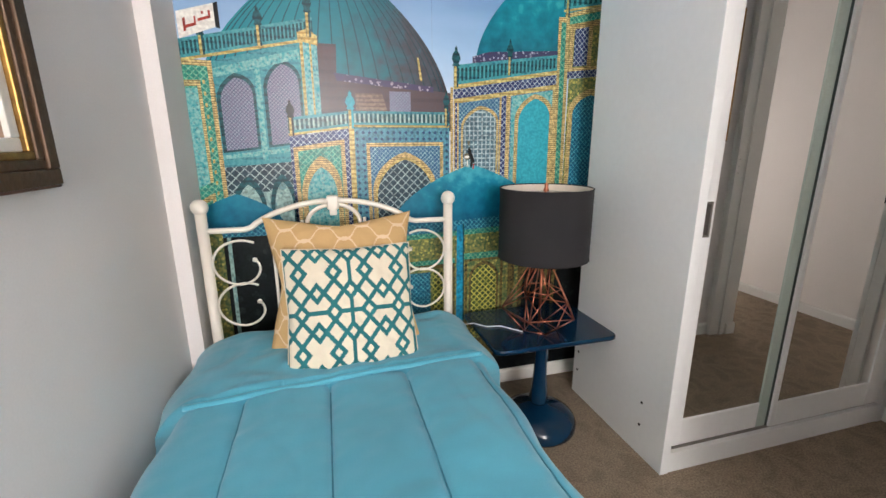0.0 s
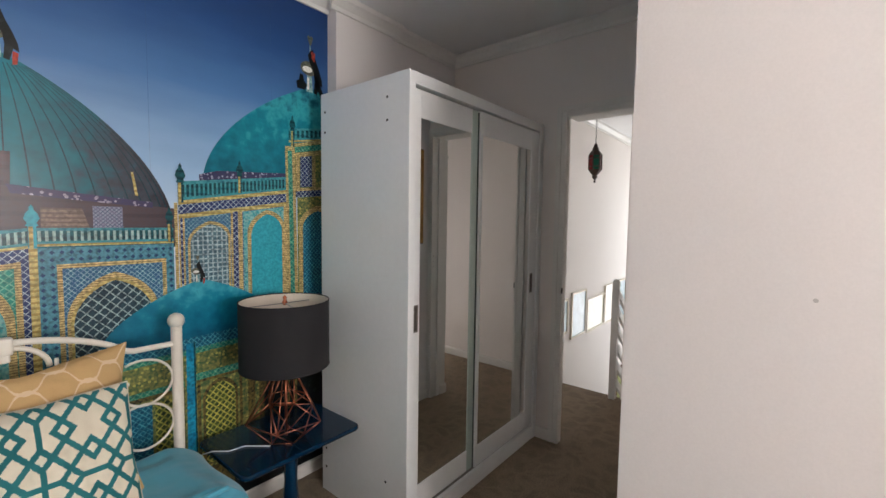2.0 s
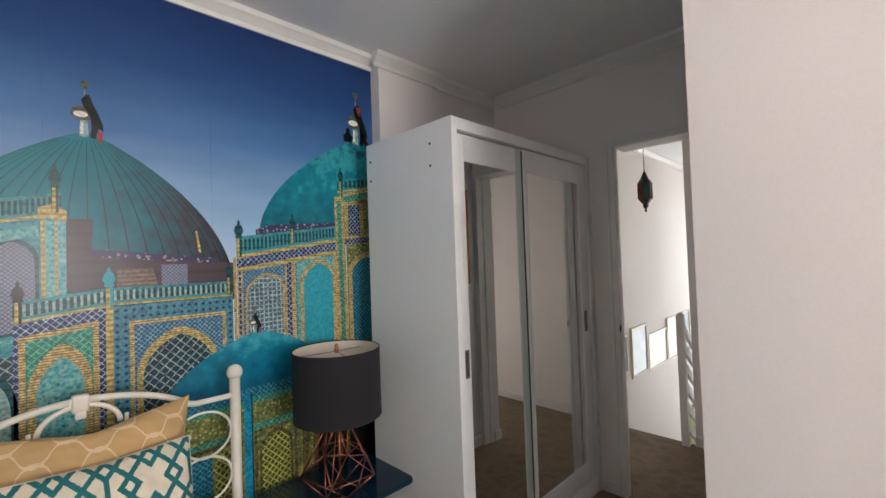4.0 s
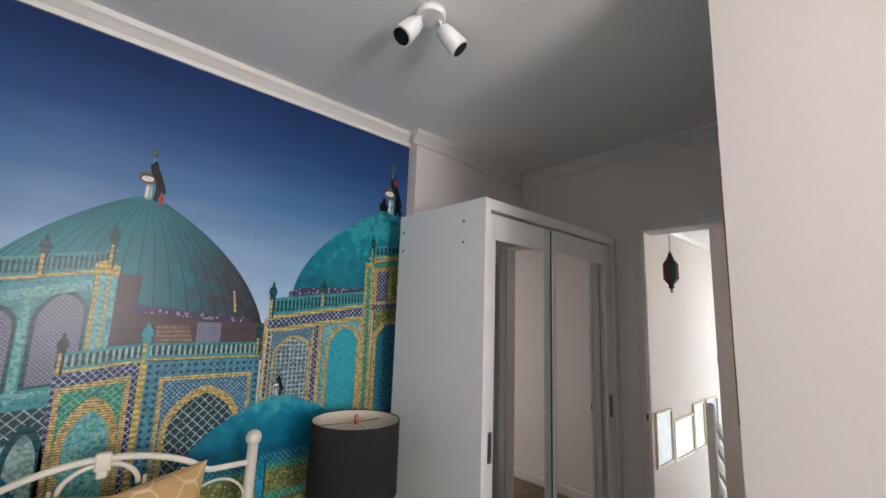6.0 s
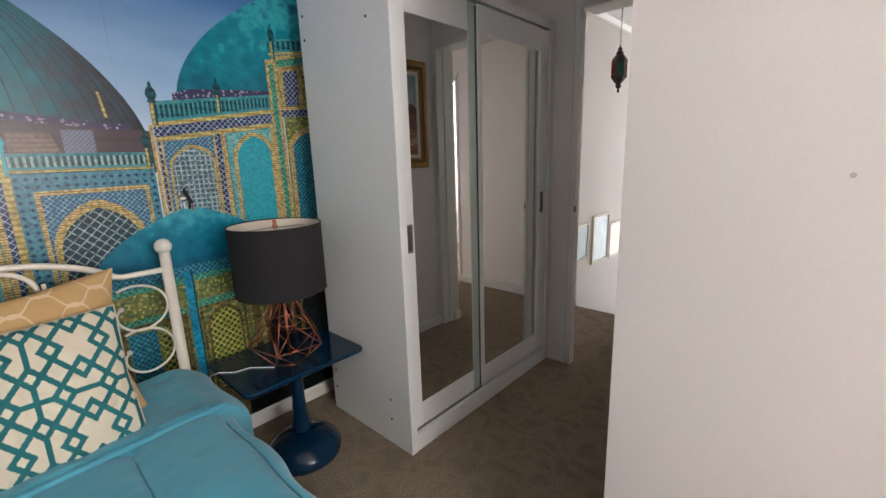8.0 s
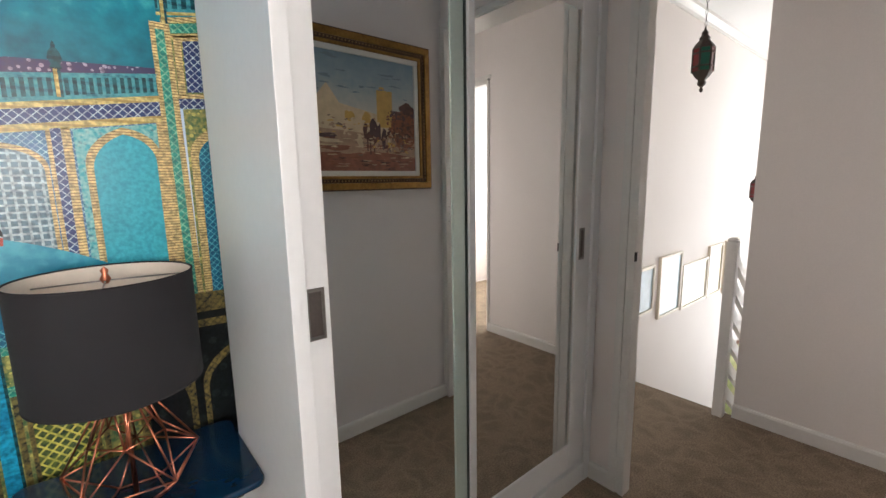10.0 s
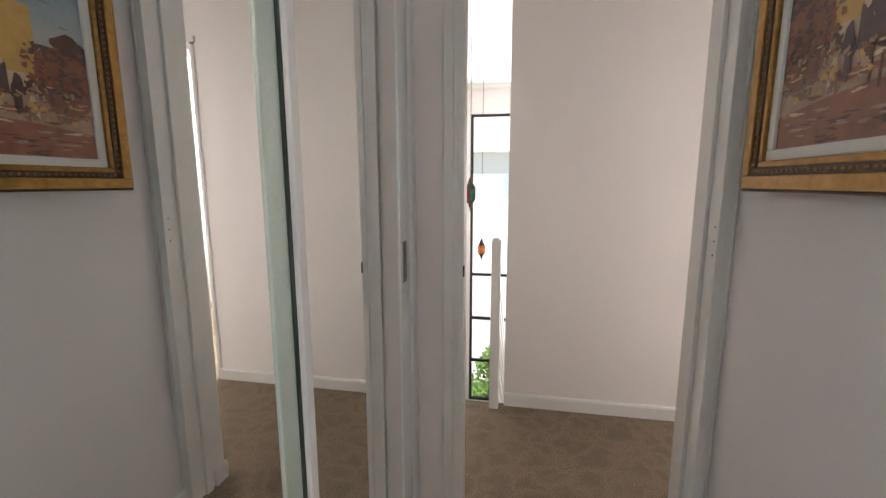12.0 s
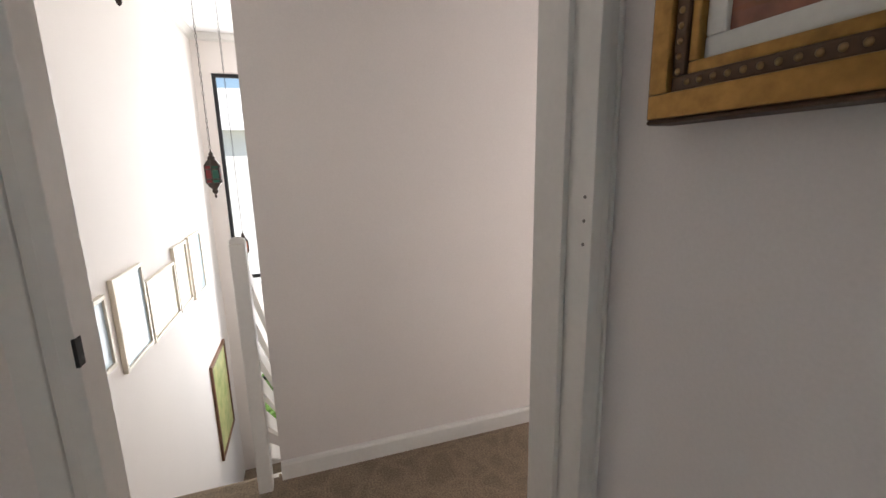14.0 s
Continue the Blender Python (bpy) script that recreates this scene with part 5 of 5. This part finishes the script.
# gate in front with its dome
dome(0.975, 0.86, 1.135, 0.37, 0.37, 2.0, 0.9, P_TURQ2, 17)
finial(0.957, 1.125, 1.24, 24)
F = Bay(0.62, 0.30, 0.865, 1.17, 0.26, 0.895)
lay("printed_gate", [F.rect(0, 1, 0, 1)], P_OLIVE, 18)
lay("printed_blue_band", [F.rect(0, 1, 0.92, 1.0)], P_DEEP, 19)
lay("printed_gate_band", [F.rect(0, 0.5, 0.66, 0.7), F.rect(0.58, 0.98, 0.68, 0.73), F.rect(0, 1, 0.88, 0.92)], P_GREEN, 20)
lay("printed_gate_panel", [F.rect(0.6, 0.93, 0.05, 0.67)], P_OLIVE, 20)
lay("printed_gate_gold", F.border(0.59, 0.95, 0.0, 0.68, 0.025, 0.02) + F.border(0.05, 0.5, 0.0, 0.66, 0.04, 0.03), P_BROWN, 21)
lay("printed_gate_arch", [F.arch(0.63, 0.91, 0.02, 0.52, 0.66)], P_BROWN, 21)
lay("printed_gate_lattice", [F.arch(0.65, 0.89, 0.03, 0.51, 0.63)], P_LIME, 22)
lay("printed_inner_panel", [F.rect(0.1, 0.28, 0.02, 0.6)], P_DEEP, 21)
lay("printed_inner_panel", [F.rect(0.3, 0.45, 0.02, 0.6)], P_LIME, 21)
lay("printed_pole", [[(0.900, 0.09), (0.936, 0.09), (0.934, 0.86), (0.905, 0.86)]], P_POLE, 23)
lay("printed_pole_edge", [[(0.936, 0.09), (0.943, 0.09), (0.941, 0.86), (0.934, 0.86)]], P_DKTEAL, 23)
W = Bay(1.14, 0.26, 0.90, 1.638, 0.20, 0.90)
lay("printed_side_wall", [W.rect(0, 1, 0, 1)], P_BROWN, 19)
lay("printed_side_gold", [W.rect(0.0, 0.06, 0, 1), W.rect(0.13, 0.17, 0, 1)], P_OLIVE, 20)
lay("printed_dark_doorway", [W.rect(0.5, 1.0, 0.0, 0.9), W.arch(0.22, 0.46, 0, 0.4, 0.6)], P_BLACK, 20)
lay("printed_doorway_rim", [W.arch(0.55, 1.25, 0, 0.5, 0.74), W.rect(0.5, 1.0, 0.82, 0.86)], P_BROWN, 20.5)
lay("printed_dark_doorway", [W.arch(0.585, 1.25, 0, 0.48, 0.7)], P_BLACK, 21)
lay("printed_forecourt", [[(1.10, MZ0), (1.638, MZ0), (1.638, 0.22), (1.10, 0.27)]], P_BLACK, 20)
lay("printed_forecourt", [[(0.55, MZ0), (1.10, MZ0), (1.10, 0.27), (0.55, 0.31)]], P_BROWN, 18)

# left foreground dome and dark archway
dome(-0.02, 0.90, 1.035, 0.19, 0.17, 2.0, 0.9, P_TURQ2, 11)
lay("printed_left_band", [[(-0.15, 0.86), (0.16, 0.86), (0.16, 0.905), (-0.15, 0.905)]], P_DEEP, 13)
lay("printed_dark_archway", [[(-0.15, MZ0), (0.2, MZ0), (0.2, 0.86), (-0.15, 0.86)]], P_BLACK, 12)
lay("printed_left_column", [[(-0.15, MZ0), (-0.10, MZ0), (-0.09, 0.88), (-0.15, 0.88)]], P_OLIVE, 14)
lay("printed_left_pole", [[(-0.085, MZ0), (-0.07, MZ0), (-0.06, 0.86), (-0.075, 0.86)]], P_STONE, 14)
# ---------------------------------------------------------------- landing and stairwell
RED, GREEN, ORANGE = mat("red_glass", C(120, 34, 36), 0.15), mat("green_glass", C(30, 90, 74), 0.15), mat("orange_glass", C(236, 120, 40), 0.2)
IRON = mat("dark_iron", C(58, 46, 40), 0.5, 0.5, var=0.3)


def lantern(at, h, glasses, label):
    x, y, zb = at
    ob = thing("hanging_lantern", (x, y, zb), label, "lantern", "stairwell lanterns")
    r = h * 0.15
    bm = bmesh.new()
    lathe(bm, x, y, [(0.0, zb), (r * 0.14, zb + 0.02 * h), (r * 0.2, zb + 0.05 * h), (r * 0.1, zb + 0.085 * h), (r * 0.36, zb + 0.12 * h), (r * 0.44, zb + 0.155 * h), (r * 0.34, zb + 0.19 * h), (r * 0.72, zb + 0.25 * h), (r * 1.02, zb + 0.325 * h)], 6, False)
    part("lower_bowl", bm, IRON, ob)
    for k in range(6):
        a0, a1 = k * math.tau / 6, (k + 1) * math.tau / 6
        pts = [(x + r * math.cos(a), y + r * math.sin(a), z) for z, a in ((zb + 0.33 * h, a0), (zb + 0.33 * h, a1), (zb + 0.67 * h, a1), (zb + 0.67 * h, a0))]
        bm = bmesh.new()
        bm.faces.new([bm.verts.new(p) for p in pts])
        bm.faces.new([bm.verts.new((x + (p[0] - x) * 0.96, y + (p[1] - y) * 0.96, p[2])) for p in pts])
        part("pane", bm, glasses[k % 2], ob)
        bm = bmesh.new()
        tube(bm, [(x + r * math.cos(a0), y + r * math.sin(a0), zb + 0.315 * h), (x + r * math.cos(a0), y + r * math.sin(a0), zb + 0.685 * h)], 0.06 * r + 0.002, 6)
        part("corner_bar", bm, IRON, ob)
        for t in (0.4, 0.6):
            bm = bmesh.new()
            tube(bm, [(x + 1.01 * r * math.cos(a), y + 1.01 * r * math.sin(a), zb + t * h) for a in (a0, a1)], 0.05 * r + 0.0015, 6)
            part("filigree_band", bm, IRON, ob)
    bm = bmesh.new()
    lathe(bm, x, y, [(r * 1.1, zb + 0.67 * h), (r * 1.02, zb + 0.7 * h), (r * 0.74, zb + 0.76 * h), (r * 0.48, zb + 0.8 * h), (r * 0.54, zb + 0.835 * h), (r * 0.28, zb + 0.88 * h), (r * 0.34, zb + 0.91 * h), (r * 0.12, zb + 0.955 * h), (r * 0.06, zb + h)], 6, False)
    part("crown", bm, IRON, ob)
    n = int((H - zb - h) / 0.03)
    for k in range(n):
        z = zb + h + (k + 0.5) * (H - zb - h) / n
        bm = bmesh.new()
        ring = [(x + (0.006 * math.cos(a) if k % 2 else 0), y + (0 if k % 2 else 0.006 * math.cos(a)), z + 0.018 * math.sin(a)) for a in [q * math.tau / 8 for q in range(8)]]
        tube(bm, ring, 0.0016, 4, closed=True)
        part("chain_link", bm, IRON, ob)


lantern((4.04, 1.49, 1.763), 0.37, (RED, GREEN), "dark iron lantern with red and green glass on a chain")
lantern((5.5, 1.51, 0.98), 0.34, (RED, GREEN), "dark iron lantern hanging low in the stairwell")
lantern((6.3, 1.47, 0.34), 0.28, (ORANGE, ORANGE), "small lantern with orange glass before the window")

# stairs
STAIR = thing("staircase", (5.4, 1.5, -2.6), "straight carpeted staircase going down from the landing", "staircase")
tagged(STAIR, kind="structure")
for k in range(13):
    z = -0.186 * (k + 1)
    boxpart("step", (3.69 + 0.25 * k, 3.69 + 0.25 * (k + 1) + 0.02, 1.12, YN, z - 0.16, z), CARPET, STAIR, "", 0.008)

# balustrade
BAL = thing("stair_balustrade", (3.64, 1.145, 0), "cream painted stair balustrade with sloping boards", "balustrade")
bm = bmesh.new()
box(bm, 3.615, 3.665, 1.12, 1.17, 0, 0.945, 0.006)
lathe(bm, 3.64, 1.145, [(0.026, 0.945), (0.024, 0.955), (0.014, 0.963), (0.0, 0.966)], 14)
part("newel_post", bm, TRIM, BAL)
bm = bmesh.new()
box(bm, 6.9, 6.95, 1.12, 1.17, -2.6, -1.5, 0.006)
part("newel_post", bm, TRIM, BAL)
slope = 0.186 / 0.25
for k in range(7):
    zc = 0.87 - 0.145 * k
    bm = bmesh.new()
    hgt = 0.035 if k else 0.03
    a, b = (3.666, zc), (6.9, zc - slope * (6.9 - 3.666))
    vs = [bm.verts.new(p) for p in ((a[0], 1.133, a[1] - hgt), (b[0], 1.133, b[1] - hgt), (b[0], 1.133, b[1] + hgt), (a[0], 1.133, a[1] + hgt),
                                    (a[0], 1.157, a[1] - hgt), (b[0], 1.157, b[1] - hgt), (b[0], 1.157, b[1] + hgt), (a[0], 1.157, a[1] + hgt))]
    for f in ((0, 1, 2, 3), (7, 6, 5, 4), (0, 4, 5, 1), (3, 2, 6, 7), (0, 3, 7, 4), (1, 5, 6, 2)):
        bm.faces.new([vs[i] for i in f])
    part("handrail" if k == 0 else "sloping_board", bm, TRIM, BAL)

# pictures up the stair wall
PALEW = mat("pale_limed_frame", C(224, 214, 196), 0.4, var=0.06)
PRINT = mat("faded_print", C(214, 206, 180), 0.25, var=0.15, fine=8, big=4)
PRINT2 = mat("faded_blue_print", C(178, 196, 206), 0.25, var=0.15, fine=8, big=4)
LEAFY = mat("green_landscape_print", C(150, 166, 96), 0.35, var=0.5, fine=9, big=5, col2=C(214, 206, 150))
WOODF = mat("brown_wood_frame", C(110, 74, 50), 0.45, var=0.2)


def wall_print(x0, x1, z0, z1, fm, pm, label, t=0.022):
    ob = thing("wall_print", ((x0 + x1) / 2, YN, z0), label, "picture", "stair wall pictures")
    d = 0.025
    for dims in ((x0, x1, z0, z0 + t), (x0, x1, z1 - t, z1), (x0, x0 + t, z0 + t, z1 - t), (x1 - t, x1, z0 + t, z1 - t)):
        boxpart("frame_rail", (dims[0], dims[1], YN - d, YN - 0.001, dims[2], dims[3]), fm, ob, "", 0.002)
    boxpart("print", (x0 + t, x1 - t, YN - 0.014, YN - 0.002, z0 + t, z1 - t), pm, ob, "glazed faded print", 0.0)


wall_print(4.12, 4.50, 0.23, 0.60, PALEW, PRINT2, "small pale-framed print on the stair wall")
wall_print(4.60, 5.03, 0.13, 0.645, PALEW, PRINT2, "tall pale-framed print on the stair wall")
wall_print(5.06, 5.67, 0.11, 0.515, PALEW, PRINT, "wide pale-framed print on the stair wall")
wall_print(5.69, 6.07, 0.10, 0.61, PALEW, PRINT, "upright pale-framed print on the stair wall")
wall_print(6.15, 6.60, 0.06, 0.62, PALEW, PRINT2, "bluish pale-framed print near the stair window")
wall_print(6.33, 7.06, -1.68, -0.67, WOODF, LEAFY, "green landscape picture in a brown frame low on the stair wall", 0.035)

# next room, glimpsed in the mirror
SOFA = mat("grey_upholstery", C(86, 88, 96), 0.9, var=0.15, fine=200, bump=0.2)
ob = thing("armchair", (5.6, -1.0, 0), "dark grey upholstered armchair near the window", "armchair")
boxpart("seat", (5.3, 5.95, -1.35, -0.7, 0.15, 0.45), SOFA, ob, "", 0.05)
boxpart("backrest", (5.85, 6.1, -1.35, -0.7, 0.2, 0.95), SOFA, ob, "", 0.07)
for y in (-1.42, -0.72):
    boxpart("armrest", (5.3, 6.0, y, y + 0.12, 0.1, 0.62), SOFA, ob, "", 0.04)
for x in (5.36, 5.95):
    for y in (-1.3, -0.75):
        boxpart("leg", (x - 0.02, x + 0.02, y - 0.02, y + 0.02, 0, 0.155), WOODF, ob, "", 0.003)

# outside the stair window: a neighbouring house, hedge and pavement
ob = thing("neighbour_house", (20, 2, -2.85), "pale rendered neighbouring house with low roof", "house")
boxpart("wall", (18, 26, -8, 9, -2.85, 2.4), FACADE, ob, "", 0.0)
bm = bmesh.new()
vs = [bm.verts.new(p) for p in ((17.5, -8.5, 2.4), (26.5, -8.5, 2.4), (26.5, 9.5, 2.4), (17.5, 9.5, 2.4), (22, -6, 4.4), (22, 7, 4.4))]
for f in ((0, 1, 4), (1, 2, 5, 4), (2, 3, 5), (3, 0, 4, 5), (3, 2, 1, 0)):
    bm.faces.new([vs[i] for i in f])
part("roof", bm, mat("pale_tiles", C(222, 220, 216), 0.8, fine=20), ob)
for y in (-4.0, 0.9, 4.5):
    boxpart("window", (17.97, 18.0, y, y + 0.8, 0.6, 1.6), PRINT2, ob, "", 0.0)
structure("pavement", [(9.6, 17.9, -40, 40, -2.85, -2.82)], mat("concrete_paving", C(190, 186, 180), 0.9, fine=15), "pale concrete pavement outside", "pavement")
LEAFM = mat("hedge_leaf", (0.10, 0.19, 0.03, 1), 0.7, var=0.4, fine=30)


def shrub(cx, cy, cz, r, h, seed):
    ob = thing("garden_shrub", (cx, cy, cz), "sunlit green garden shrub outside the stair window", "shrub", "garden shrubs")
    rnd = random.Random(seed)
    bm = bmesh.new()
    for _ in range(5):
        a = rnd.uniform(0, 6.28)
        tube(bm, [(cx, cy, cz), (cx + 0.3 * r * math.cos(a), cy + 0.3 * r * math.sin(a), cz + 0.4 * h), (cx + 0.6 * r * math.cos(a), cy + 0.6 * r * math.sin(a), cz + 0.8 * h)], [0.03, 0.02, 0.008], 6)
    part("stems", bm, WOODF, ob)
    bm = bmesh.new()
    for _ in range(900):
        a, q, t = rnd.uniform(0, 6.28), rnd.random() ** 0.5, rnd.uniform(0.1, 1)
        rr = r * q * math.sin(math.pi * min(1, 0.25 + 0.7 * t))
        c = Vector((cx + rr * math.cos(a), cy + rr * math.sin(a), cz + h * t))
        u = Vector((rnd.uniform(-1, 1), rnd.uniform(-1, 1), rnd.uniform(-0.6, 1))).normalized()
        w = u.orthogonal().normalized()
        s = rnd.uniform(0.05, 0.1)
        bm.faces.new([bm.verts.new(c + p) for p in (-u * s, w * s * 0.4, u * s, -w * s * 0.4)])
    part("foliage", bm, LEAFM, ob, fix=False)


shrub(8.6, 1.35, -2.85, 0.5, 1.3, 3)
shrub(8.9, 0.6, -2.85, 0.55, 1.5, 4)
